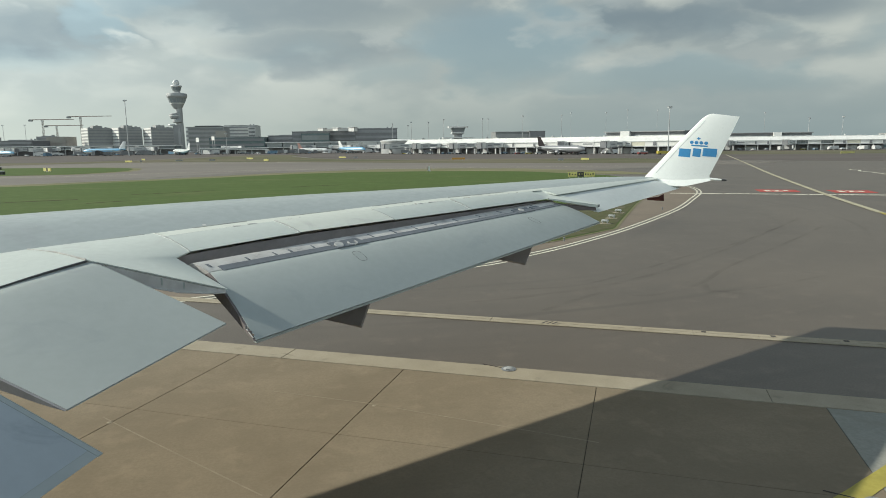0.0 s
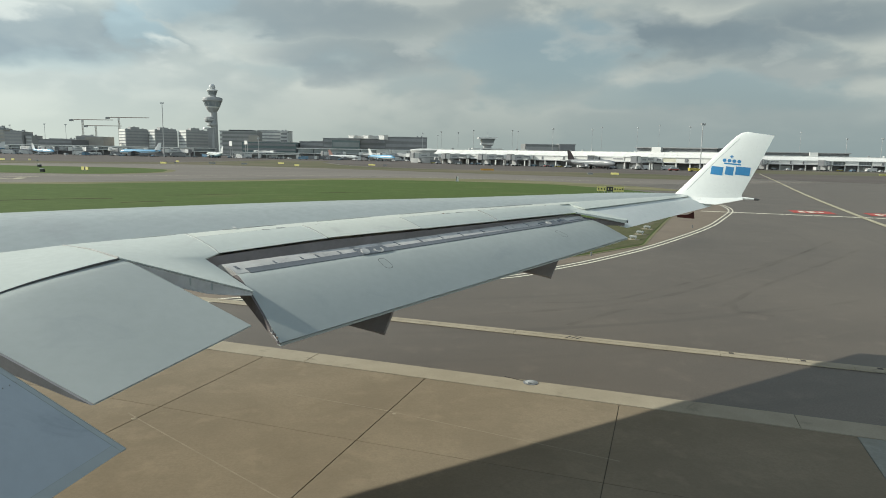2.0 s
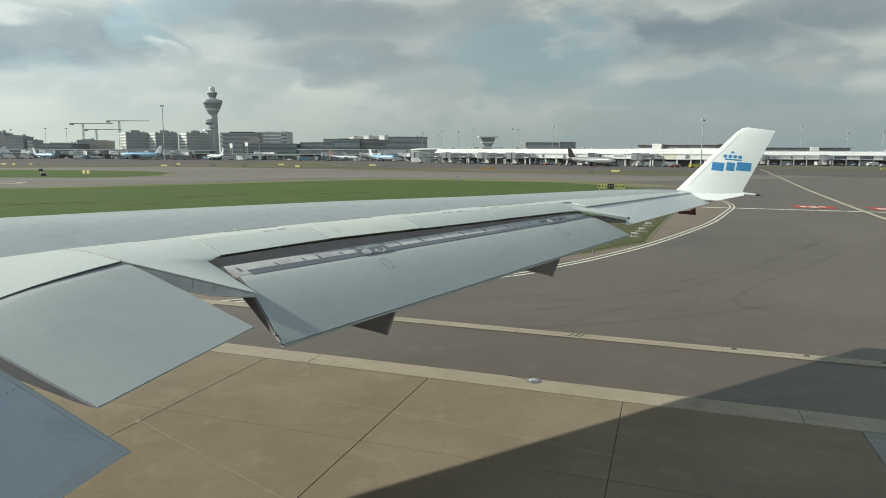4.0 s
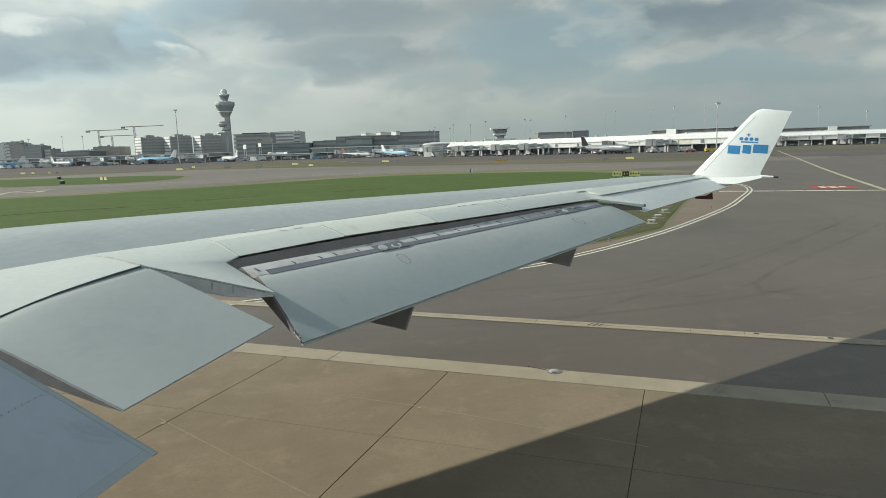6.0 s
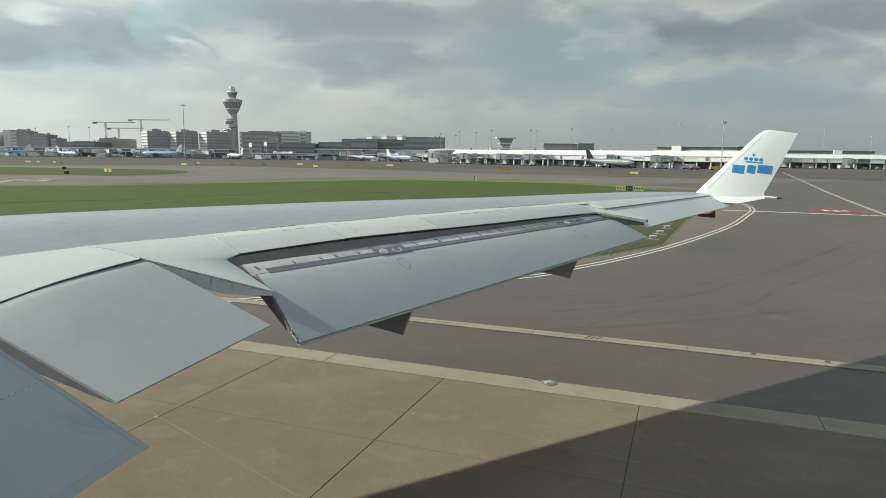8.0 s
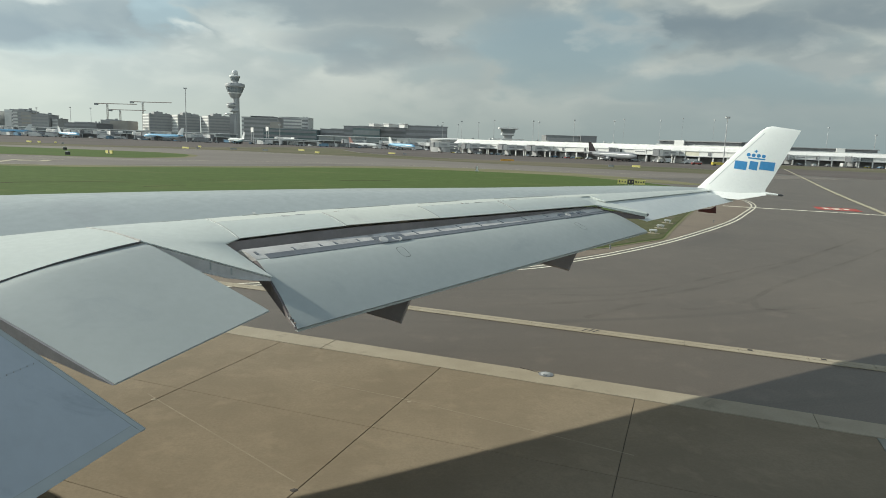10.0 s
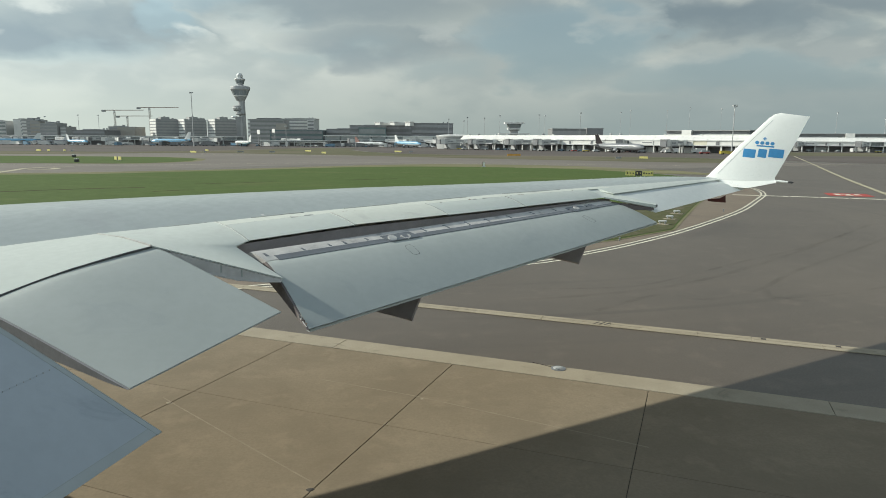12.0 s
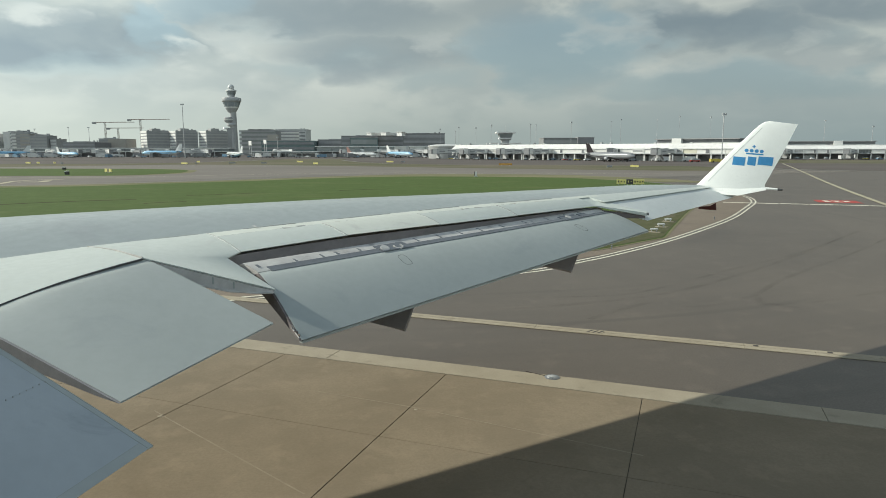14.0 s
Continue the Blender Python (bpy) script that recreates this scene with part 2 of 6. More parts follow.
MAT = dict(
    mud=material("dark_mud", (0.040, 0.040, 0.018), (0.06, 0.06, 0.026), 0.2, 2.0, 0.95, spec=0.1),
    soil=material("soil", (0.10, 0.10, 0.07), (0.14, 0.13, 0.09), 0.02, 0.5, 0.95, spec=0.12),
    asphalt=material("asphalt", (0.135, 0.112, 0.088), (0.108, 0.090, 0.072), 0.13, 22.0, 0.47, bump=0.08, grain=0.45, blotch=(0.8, 0.60), stain=(0.083, 0.069, 0.056), stain_scale=0.07, stain_from=0.52, spec=0.5, swirl=((-4, 62, 1.0),)),
    faint=material("chalky_line", (0.32, 0.275, 0.205), (0.26, 0.22, 0.16), 2.0, 9.0, 0.9, spec=0.12),
    far_asphalt=material("far_asphalt", (0.20, 0.182, 0.160), (0.165, 0.15, 0.132), 0.03, 0.6, 0.9, stain=(0.09, 0.085, 0.08), stain_scale=0.02, stretch=(0.35, 1, 1), spec=0.3),
    apron=material("apron_tarmac", (0.145, 0.130, 0.120), (0.115, 0.104, 0.096), 0.02, 0.4, 0.9, stretch=(0.3, 1, 1), spec=0.12),
    concrete=material("slab_concrete", (0.276, 0.228, 0.162), (0.223, 0.184, 0.130), 0.45, 19.0, 0.92, bump=0.008, stain=(0.200, 0.160, 0.108), stain_scale=0.35, vary=0.12, grain=0.38, blotch=(1.1, 0.38), spec=0.12),
    grey_concrete=material("newer_grey_concrete", (0.325, 0.325, 0.285), (0.285, 0.287, 0.25), 0.45, 13.0, 0.9, bump=0.025, stain=(0.23, 0.225, 0.19), stain_scale=0.35, vary=0.10, grain=0.5, blotch=(1.4, 0.25), spec=0.12),
    strip=material("channel_concrete", (0.40, 0.355, 0.27), (0.345, 0.305, 0.23), 0.8, 25.0, 0.85, bump=0.15, stain=(0.24, 0.215, 0.165), stain_scale=1.1, vary=0.1, spec=0.12),
    joint=material("joint_sealant", (0.068, 0.060, 0.052), None, 3.0, 30, 0.8),
    grass=material("mown_grass", (0.092, 0.136, 0.040), (0.070, 0.107, 0.032), 0.30, 1.8, 0.95, bump=0.6, grain=0.6, stain=(0.122, 0.138, 0.054), stain_scale=0.11, stain_from=0.54, blotch=(0.30, 0.6), stretch=(0.5, 1, 1), spec=0.12),
    worn_grass=material("worn_grass", (0.115, 0.118, 0.060), (0.075, 0.085, 0.040), 0.5, 6.0, 0.95, stain=(0.16, 0.14, 0.105), stain_scale=0.5, stain_from=0.5, spec=0.1, grain=0.7),
    shoulder=material("tan_shoulder_asphalt", (0.215, 0.178, 0.137), (0.185, 0.152, 0.118), 0.15, 30.0, 0.8, stain=(0.15, 0.125, 0.10), stain_scale=0.2, blotch=(0.8, 0.3), spec=0.3),
    verge=material("dry_verge", (0.225, 0.208, 0.128), (0.16, 0.165, 0.085), 0.08, 1.5, 0.95, stretch=(0.4, 1, 1), spec=0.12),
    dull_grass=material("dull_grass", (0.112, 0.118, 0.066), (0.165, 0.150, 0.104), 0.06, 1.2, 0.95, stretch=(0.3, 1, 1), stain=(0.185, 0.155, 0.12), stain_scale=0.03, stain_from=0.5, spec=0.12),
    white_line=material("worn_white_paint", (0.70, 0.67, 0.55), (0.58, 0.55, 0.44), 1.5, 12.0, 0.7),
    yellow_line=material("worn_yellow_paint", (0.42, 0.36, 0.075), (0.34, 0.29, 0.06), 1.5, 12.0, 0.7),
    pale_line=material("faded_yellow_paint", (0.47, 0.435, 0.30), (0.34, 0.31, 0.22), 1.2, 6.0, 0.7),
    red_paint=material("red_marking_paint", (0.44, 0.065, 0.05), (0.34, 0.06, 0.05), 1.0, 6.0, 0.7),
    wing_grey=material("wing_grey_paint", (0.372, 0.415, 0.412), (0.356, 0.40, 0.397), 0.5, 6.0, 0.42, stain=(0.32, 0.345, 0.355), stain_scale=0.6, coords="object", grain=0.12, coat=0.1),
    wing_white=material("wing_white_paint", (0.605, 0.65, 0.605), (0.58, 0.625, 0.58), 0.7, 8.0, 0.38, stain=(0.51, 0.53, 0.50), stain_scale=0.9, coords="object", grain=0.12, coat=0.1),
    flap_grey=material("flap_grey_paint", (0.435, 0.473, 0.452), (0.41, 0.448, 0.428), 0.6, 7.0, 0.42, stain=(0.372, 0.407, 0.40), stain_scale=1.3, stain_from=0.56, coords="object", grain=0.12, coat=0.1),
    vane=material("worn_bare_metal", (0.70, 0.69, 0.65), (0.52, 0.51, 0.49), 2.2, 12.0, 0.45, 0.05, stain=(0.22, 0.21, 0.20), stain_scale=2.2, stain_from=0.54, coords="object"),
    spoiler_white=material("spoiler_cream_paint", (0.70, 0.73, 0.655), (0.67, 0.70, 0.63), 0.7, 8.0, 0.38, stain=(0.55, 0.565, 0.52), stain_scale=1.1, coords="object", grain=0.12, coat=0.1),
    # bluer copy of the flap paint: skylight on the shaded flap put into colour
    flap_skylit=material("skylit_flap_paint", (0.505, 0.56, 0.595), (0.46, 0.515, 0.55), 0.7, 8.0, 0.42, stain=(0.33, 0.38, 0.42), stain_scale=1.5, coords="object", grain=0.15, coat=0.1),
    worn_seam=material("worn_seam_paint", (0.34, 0.36, 0.35), (0.49, 0.505, 0.485), 3.0, 14.0, 0.6, coords="object"),
    primer_brown=material("exposed_primer", (0.36, 0.30, 0.25), (0.28, 0.235, 0.20), 4.0, 18.0, 0.7, coords="object"),
    # dark metal: soot, plus shade near the wedges put into the colour
    end_dark=material("soot_and_shade_metal", (0.12, 0.105, 0.105), (0.17, 0.15, 0.145), 3.0, 16.0, 0.7, coords="object"),
    # flap paint made paler: sun lost to the aileron's tilt is put into colour
    aileron_lit=material("sun_raised_aileron_paint", (0.66, 0.70, 0.68), (0.63, 0.67, 0.65), 0.6, 7.0, 0.42, stain=(0.46, 0.50, 0.49), stain_scale=1.3, stain_from=0.56, coords="object", grain=0.12, coat=0.1),
    flap_edge=material("pale_flap_edge_paint", (0.50, 0.545, 0.54), (0.45, 0.495, 0.49), 0.9, 8.0, 0.45, stain=(0.38, 0.40, 0.37), stain_scale=2.0, coords="object", grain=0.15),
    rib_grey=material("grey_rib_primer", (0.27, 0.275, 0.285), (0.20, 0.205, 0.215), 3.0, 16.0, 0.6, stain=(0.12, 0.11, 0.105), stain_scale=3.0, stain_from=0.55, coords="object"),
    rib_pale=material("pale_rib_primer", (0.70, 0.69, 0.67), (0.58, 0.57, 0.55), 3.0, 14.0, 0.5, stain=(0.38, 0.34, 0.31), stain_scale=4.0, stain_from=0.56, coords="object"),
    cove=material("dark_cove", (0.50, 0.475, 0.49), (0.40, 0.38, 0.39), 1.5, 10.0, 0.7, coords="object"),
    band=material("dark_band_grey", (0.185, 0.205, 0.225), (0.155, 0.17, 0.185), 1.5, 10.0, 0.5, coords="object"),
    seam=material("seam_sealant", (0.10, 0.10, 0.10), None, 2.0, 20, 0.7, coords="object"),
    fairing=material("fairing_grey", (0.36, 0.345, 0.37), (0.31, 0.30, 0.32), 1.2, 8.0, 0.5, coords="object"),
    rust=material("red_brown_paint", (0.16, 0.045, 0.04), (0.10, 0.04, 0.04), 4.0, 20.0, 0.5, coords="object"),
    winglet=material("winglet_white_paint", (0.93, 0.945, 0.895), (0.91, 0.925, 0.875), 0.9, 8.0, 0.32, coords="object", grain=0.12, coat=0.2),
    blue=material("bright_blue_paint", (0.055, 0.285, 0.575), (0.05, 0.265, 0.545), 2.0, 12.0, 0.4, coords="object"),
    fuselage=material("fuselage_grey_paint", (0.42, 0.43, 0.42), None, 0.5, 6.0, 0.35, coords="object"),
)

def rubber_paint():
    """Thin tyre rubber on asphalt, worn through in patches."""
    m = material("tyre_rubber_smear", (0.060, 0.051, 0.043), None, 0.8, 10.0, 0.8, spec=0.2)
    nt = m.node_tree
    p = node(nt, "ShaderNodeNewGeometry").outputs["Position"]
    wear = smooth(nt, noise_of(nt, p, 0.45, 6.0, 0.65), 0.34, 0.68, 0.0, 0.11)
    nt.links.new(wear, nt.nodes["Principled BSDF"].inputs["Alpha"])
    return m


MAT["rubber"] = rubber_paint()

# ---- mesh helpers ----
def finish(name, bm, mat, parent=None, label="", flat=False):
    bm.normal_update()
    for f in bm.faces:
        f.smooth = not flat
    for e in bm.edges:
        e.smooth = len(e.link_faces) == 2 and e.calc_face_angle(0) < 0.55
    me = bpy.data.meshes.new(name)
    bm.to_mesh(me)
    bm.free()
    me.materials.append(mat if isinstance(mat, bpy.types.Material) else MAT[mat])
    ob = new(name, me)
    if parent is not None:
        ob.parent = parent
    if label:
        ob["label"] = label
    return ob


def part(name, bm, mat, parent, label=""):
    return finish(name, bm, mat, parent, label)


def thing(name, m, label, category, group="", kind=""):
    ob = new(name)
    ob.matrix_world = m
    ob.empty_display_size = 0.3
    return tagged(ob, label, category, group, kind)


def add_box(bm, x0, x1, y0, y1, z0, z1, m=None):
    vs = [bm.verts.new(Vector(p) if m is None else m @ Vector(p)) for p in
          ((x0, y0, z0), (x1, y0, z0), (x1, y1, z0), (x0, y1, z0), (x0, y0, z1), (x1, y0, z1), (x1, y1, z1), (x0, y1, z1))]
    for q in ((0, 3, 2, 1), (4, 5, 6, 7), (0, 1, 5, 4), (1, 2, 6, 5), (2, 3, 7, 6), (3, 0, 4, 7)):
        bm.faces.new([vs[i] for i in q])
    return bm


def box(x0, x1, y0, y1, z0, z1, m=None):
    return add_box(bmesh.new(), x0, x1, y0, y1, z0, z1, m)


def add_loft(bm, rings, close=True, caps=True):
    made = [[bm.verts.new(p) for p in ring] for ring in rings]
    n = len(made[0])
    for a, b in zip(made, made[1:]):
        for i in range(n if close else n - 1):
            j = (i + 1) % n
            bm.faces.new((a[i], a[j], b[j], b[i]))
    if caps and close:
        bm.faces.new(made[0][::-1])
        bm.faces.new(made[-1])
    bmesh.ops.recalc_face_normals(bm, faces=bm.faces[:])
    return bm


def loft(rings, close=True, caps=True):
    return add_loft(bmesh.new(), rings, close, caps)


def ring_z(radius, z, n=16, cx=0.0, cy=0.0, ry=None):
    ry = radius if ry is None else ry
    return [(cx + radius * math.cos(2 * math.pi * i / n), cy + ry * math.sin(2 * math.pi * i / n), z) for i in range(n)]


def turned(profile, n=20):
    """A solid of revolution about z from (radius, z) pairs."""
    return loft([ring_z(r, z, n) for r, z in profile])


def rod(a, b, r0, r1=None, n=8):
    a, b = Vector(a), Vector(b)
    r1 = r0 if r1 is None else r1
    q = (b - a).to_track_quat("Z", "Y")
    return [[tuple(c + q @ Vector((r * math.cos(2 * math.pi * i / n), r * math.sin(2 * math.pi * i / n), 0))) for i in range(n)]
            for c, r in ((a, r0), (b, r1))]


def plate(top, thick):
    """A panel with a given upper outline (in order) and a thickness downwards."""
    bm = bmesh.new()
    up = [bm.verts.new(p) for p in top]
    low = [bm.verts.new((p[0], p[1], p[2] - thick)) for p in top]
    bm.faces.new(up)
    bm.faces.new(low[::-1])
    for i in range(len(up)):
        j = (i + 1) % len(up)
        bm.faces.new((up[j], up[i], low[i], low[j]))
    bmesh.ops.recalc_face_normals(bm, faces=bm.faces[:])
    return bm


def lerp(a, b, t):
    return tuple(p + (q - p) * t for p, q in zip(a, b))


def along(table, x):
    """(y, z) at the span position x on a line given by (x, y, z) knots."""
    for p, q in zip(table, table[1:]):
        if x <= q[0] or q is table[-1]:
            t = (x - p[0]) / (q[0] - p[0])
            return p[1] + (q[1] - p[1]) * t, p[2] + (q[2] - p[2]) * t


# ---- ground ----
def sheet(name, outline, z, mat, label, category, depth=0.0, kind="structure"):
    bm = bmesh.new()
    vs = [bm.verts.new((x, y, z)) for x, y in outline]
    for tri in tessellate_polygon([[Vector((x, y, 0)) for x, y in outline]]):
        a, b, c = (vs[i] for i in tri)
        up = (b.co - a.co).cross(c.co - a.co).z
        if abs(up) > 1e-6:
            bm.faces.new((a, b, c) if up > 0 else (a, c, b))
    return tagged(finish(name, bm, mat), label, category, kind=kind)


def rounded(points, steps=5):
    """A closed outline with its corners cut to curves."""
    out, n = [], len(points)
    for i in range(n):
        p, c, q = Vector(points[i - 1]), Vector(points[i]), Vector(points[(i + 1) % n])
        a, b = c.lerp(p, 0.3), c.lerp(q, 0.3)
        for k in range(steps + 1):
            t = k / steps
            out.append(tuple(a.lerp(c, t).lerp(c.lerp(b, t), t)))
    return out


def grown(points, d):
    c = Vector((sum(p[0] for p in points) / len(points), sum(p[1] for p in points) / len(points)))
    return [tuple(Vector(p) + (Vector(p) - c).normalized() * d) for p in points]


def ribbon(points, width, z=0.0):
    """A flat painted band along a line on the ground."""
    bm = bmesh.new()
    left, right = [], []
    for i, p in enumerate(points):
        a, b = Vector(points[max(0, i - 1)]), Vector(points[min(len(points) - 1, i + 1)])
        d = (b - a).normalized()
        nrm = Vector((-d.y, d.x)) * width / 2
        left.append(bm.verts.new((p[0] + nrm.x, p[1] + nrm.y, z)))
        right.append(bm.verts.new((p[0] - nrm.x, p[1] - nrm.y, z)))
    for i in range(len(points) - 1):
        bm.faces.new((right[i], right[i + 1], left[i + 1], left[i]))
    bm.normal_update()
    return bm


def curve_through(points, steps=6):
    """A smooth line through the given points."""
    out = []
    pts = [Vector(p) for p in points]
    for i in range(len(pts) - 1):
        p0, p1, p2, p3 = pts[max(0, i - 1)], pts[i], pts[i + 1], pts[min(len(pts) - 1, i + 2)]
        for k in range(steps):
            t = k / steps
            out.append(tuple(0.5 * ((2 * p1) + (p2 - p0) * t + (2 * p0 - 5 * p1 + 4 * p2 - p3) * t * t + (3 * p1 - p0 - 3 * p2 + p3) * t ** 3)))
    out.append(tuple(pts[-1]))
    return out


def marking(name, points, width, mat, label, z=0.012):
    return tagged(finish(name, ribbon(points, width, z), mat), label, "ground marking", kind="structure")


sheet("ground", [(-4500, -4500), (4500, -4500), (4500, 4500), (-4500, 4500)], -0.06, "soil", "flat open airfield ground reaching to the horizon", "ground")
sheet("taxiway", [(-700, -260), (700, -260), (700, 420), (-700, 420)], 0.0, "asphalt", "wide brown-grey asphalt taxiway with tyre streaks", "taxiway")
APRON = [(-1100, 300), (-205, 300), (-152, 303), (-128, 340), (-116, 418), (-112, 486), (-70, 486), (-62, 416), (-42, 345), (-22, 306), (4, 283), (51, 277), (92, 261), (112, 228), (128, 196), (520, 60), (1100, 300), (1100, 700), (-1100, 1100)]
sheet("apron", APRON, 0.03, "apron", "dark brown-grey asphalt apron in front of the terminal", "apron")

ISLAND = [(-160, 99.2), (-72.3, 106.0), (-60.0, 110.4), (-49.8, 120.0), (-38.0, 130.0), (-23.0, 146.5), (-8, 153), (12, 152), (28, 145), (38, 128), (43, 106), (36, 88), (23.6, 63.4),
          (20.18, 55.86), (17.44, 49.84), (15.5, 45.4), (15.0, 44.5), (14.3, 43.9), (11.9, 41.6), (9.2, 38.95), (-4, 32.0), (-30, 27), (-160, 40)]
SHOULDER = [(-24, 19.9), (-8.0, 26.3), (3.4, 31.9), (10.3, 38.4), (16.1, 45.3), (24.7, 57.3), (30.8, 67.5), (36.2, 77.4), (39.2, 86.1), (40.2, 95), (36, 100), (10, 60), (-30, 40)]
sheet("shoulder", SHOULDER, 0.006, "shoulder", "tan worn asphalt shoulder between grass and edge line", "shoulder")
sheet("verge", grown(rounded(ISLAND), 0.22), 0.025, "verge", "pale dry verge round the mown grass", "verge")
sheet("grass", rounded(ISLAND), 0.035, "grass", "bright green mown grass between the taxiways", "grass")
FAR_VERGE = [(-160, 99), (-71.2, 105.0), (-60, 109.5), (-49.5, 119.0), (-37.5, 129), (-22.5, 145.5), (-8, 151), (12, 150), (28, 143), (40, 126), (52, 122), (48, 139), (32, 163), (14, 170), (-5, 170.5), (-15, 163.5), (-26, 154), (-37, 141), (-47, 130), (-60, 119.5), (-67.8, 114.0), (-76.4, 112.0), (-160, 108)]
sheet("verge", FAR_VERGE, 0.015, "verge", "pale dry verge beyond the mown grass", "verge")
sheet("far_taxiway", [(-520, 112), (-160, 118), (-76.4, 113.7), (-67.8, 115.6), (-60.9, 121.7), (-53.3, 128.4), (-46.1, 140.2), (-36.7, 150.8), (-11, 171), (16, 167), (42, 150), (60, 158), (120, 190), (92, 214), (30, 262), (-60, 304), (-190, 288), (-520, 288)], 0.008, "far_asphalt", "paler worn asphalt taxiway beyond the grass", "taxiway")
WEST = [(-420, 158), (-105, 156), (-76, 158), (-70, 178), (-78, 204), (-100, 221), (-420, 225)]
sheet("verge", grown(rounded(WEST), 2.5), 0.02, "verge", "pale dry verge round the mown grass", "verge")
sheet("grass", rounded(WEST), 0.035, "grass", "bright green mown grass between the taxiways", "grass")
NORTH = [(-520, 301), (-205, 301), (-150, 304), (-126, 340), (-114, 420), (-110, 486), (-72, 486), (-64, 416), (-44, 345), (-24, 306), (4, 283), (51, 277), (92, 261), (110, 228), (86, 190), (75, 194), (39, 212), (13, 226), (-12, 242), (-41, 261), (-90, 283), (-118, 284), (-138, 266), (-165, 243), (-520, 238)]
sheet("dull_grass", NORTH, 0.02, "dull_grass", "dull yellowish grass strip along the apron", "grass")
EAST = [(140, 330), (230, 300), (420, 262), (520, 300), (420, 400), (220, 430), (172, 400)]
sheet("dull_grass", EAST, 0.04, "dull_grass", "dull yellowish grass strip along the apron", "grass")

# taxi lines
LINE = curve_through([(-24, 19.5), (-8.0, 25.9), (3.61, 31.47), (6.82, 34.3), (10.6, 38.1), (16.4, 45.0), (25.0, 57.0), (31.1, 67.2), (36.6, 77.2), (39.6, 86.0), (40.6, 95.0), (40.0, 103.0)])
LINE = [tuple(Vector(p) - 0.30 * Vector(((Vector(LINE[min(i + 1, len(LINE) - 1)]) - Vector(LINE[max(i - 1, 0)])).y,
        -(Vector(LINE[min(i + 1, len(LINE) - 1)]) - Vector(LINE[max(i - 1, 0)])).x)).normalized()) for i, p in enumerate(LINE)]
marking("edge_line", LINE, 0.18, "white_line", "worn double yellowish-white edge line on asphalt")
offset = [tuple(Vector(p) + 0.44 * Vector(((Vector(LINE[min(i + 1, len(LINE) - 1)]) - Vector(LINE[max(i - 1, 0)])).y,
          -(Vector(LINE[min(i + 1, len(LINE) - 1)]) - Vector(LINE[max(i - 1, 0)])).x)).normalized()) for i, p in enumerate(LINE)]
marking("edge_line", offset, 0.18, "white_line", "worn double yellowish-white edge line on asphalt")
marking("centre_line", curve_through([(160, 312), (106.2, 196.5), (71.0, 121.5), (49.4, 73.6), (40, 51.5)]), 0.62, "pale_line", "faded pale yellow taxi centre line on asphalt", 0.038)
marking("centre_line", curve_through([(40, 51.5), (34, 38.5), (22.5, 20.0), (14.4, 13.75), (11.8, 12.3), (9.9, 11.12), (8.2, 10.1), (6.8, 9.3), (2, 6.8)]), 0.34,
        "yellow_line", "worn yellow taxi centre line curving over the pavement", 0.038)
for k in range(12):
    a, b = Vector((32.4, 76.0)), Vector((66, 64.2))
    d = (b - a) / 12
    marking("holding_line", [tuple(a + d * k), tuple(a + d * (k + 0.955))], 0.90, "white_line", "dashed white holding line across asphalt", 0.016)
for cx, cy in ((46.31, 77.13), (53.8, 74.3)):
    mark = thing("painted_sign", Matrix.Translation((cx, cy, 0.012)) @ pose(0, 0, 0, 0, 0, -21), "red painted ground sign with worn white characters", "ground marking", "painted ground signs", "structure")
    part("red_panel", box(-2.25, 2.25, -2.2, 2.2, 0, 0.006), "red_paint", mark)
    for x0, x1, y0, y1 in ((-1.4, -0.8, -1.2, 1.2), (-0.5, 0.4, 0.5, 1.2), (-0.5, 0.4, -1.2, -0.5), (-0.2, 0.15, -0.5, 0.5), (0.7, 1.3, -0.4, 1.2)):
        part("white_bar", box(x0, x1, y0, y1, 0.006, 0.011), "white_line", mark)
WORN = [(26.0, 68.4), (23.5, 63.3), (20.1, 55.9), (17.35, 49.9), (15.45, 45.5), (14.95, 44.65), (14.25, 44.05), (11.8, 41.75), (9.1, 39.1), (-4.0, 32.2), (-22.0, 28.8), (-16.0, 35.0), (0.0, 42.0), (8.0, 50.0), (13.5, 58.0), (20.0, 70.0)]
sheet("worn_grass", rounded(WORN), 0.045, "worn_grass", "worn olive-brown grass at the tip of the island", "grass")
for line, wide in (([(-53.0, 71.2), (-48.9, 72.4), (-47.4, 73.9), (-44.7, 76.0), (-42.4, 77.7), (-39.7, 79.0), (-37.4, 80.0)], 0.9), ([(-33.7, 73.9), (-32.1, 75.6), (-30.0, 76.8)], 0.7), ([(-34.0, 87.1), (-30.2, 89.3), (-25.1, 93.0)], 0.7), ([(-15.5, 98.3), (-12.4, 100.4), (-8.3, 102.7)], 0.7)):
    marking("tyre_rut", curve_through(line), wide, "mud", "dark muddy tyre rut across mown grass", 0.042)
marking("guide_line", curve_through([(-75.5, 104.2), (-80.3, 119.6), (-83.3, 127.3), (-83.6, 132.1), (-82.0, 136.0), (-79.0, 137.4)]), 1.2, "pale_line", "wide faded line bending over distant asphalt", 0.03)
marking("guide_line", curve_through([(-80.7, 125.0), (-79.3, 126.1), (-76.9, 126.1), (-79.2, 132.1)]), 1.6, "pale_line", "wide faded line bending over distant asphalt", 0.032)
marking("guide_line", curve_through([(186, 104), (106, 133), (94, 128), (90, 118.4), (84, 104), (76, 88), (66, 66)]), 0.5, "white_line", "worn white loop line on asphalt")
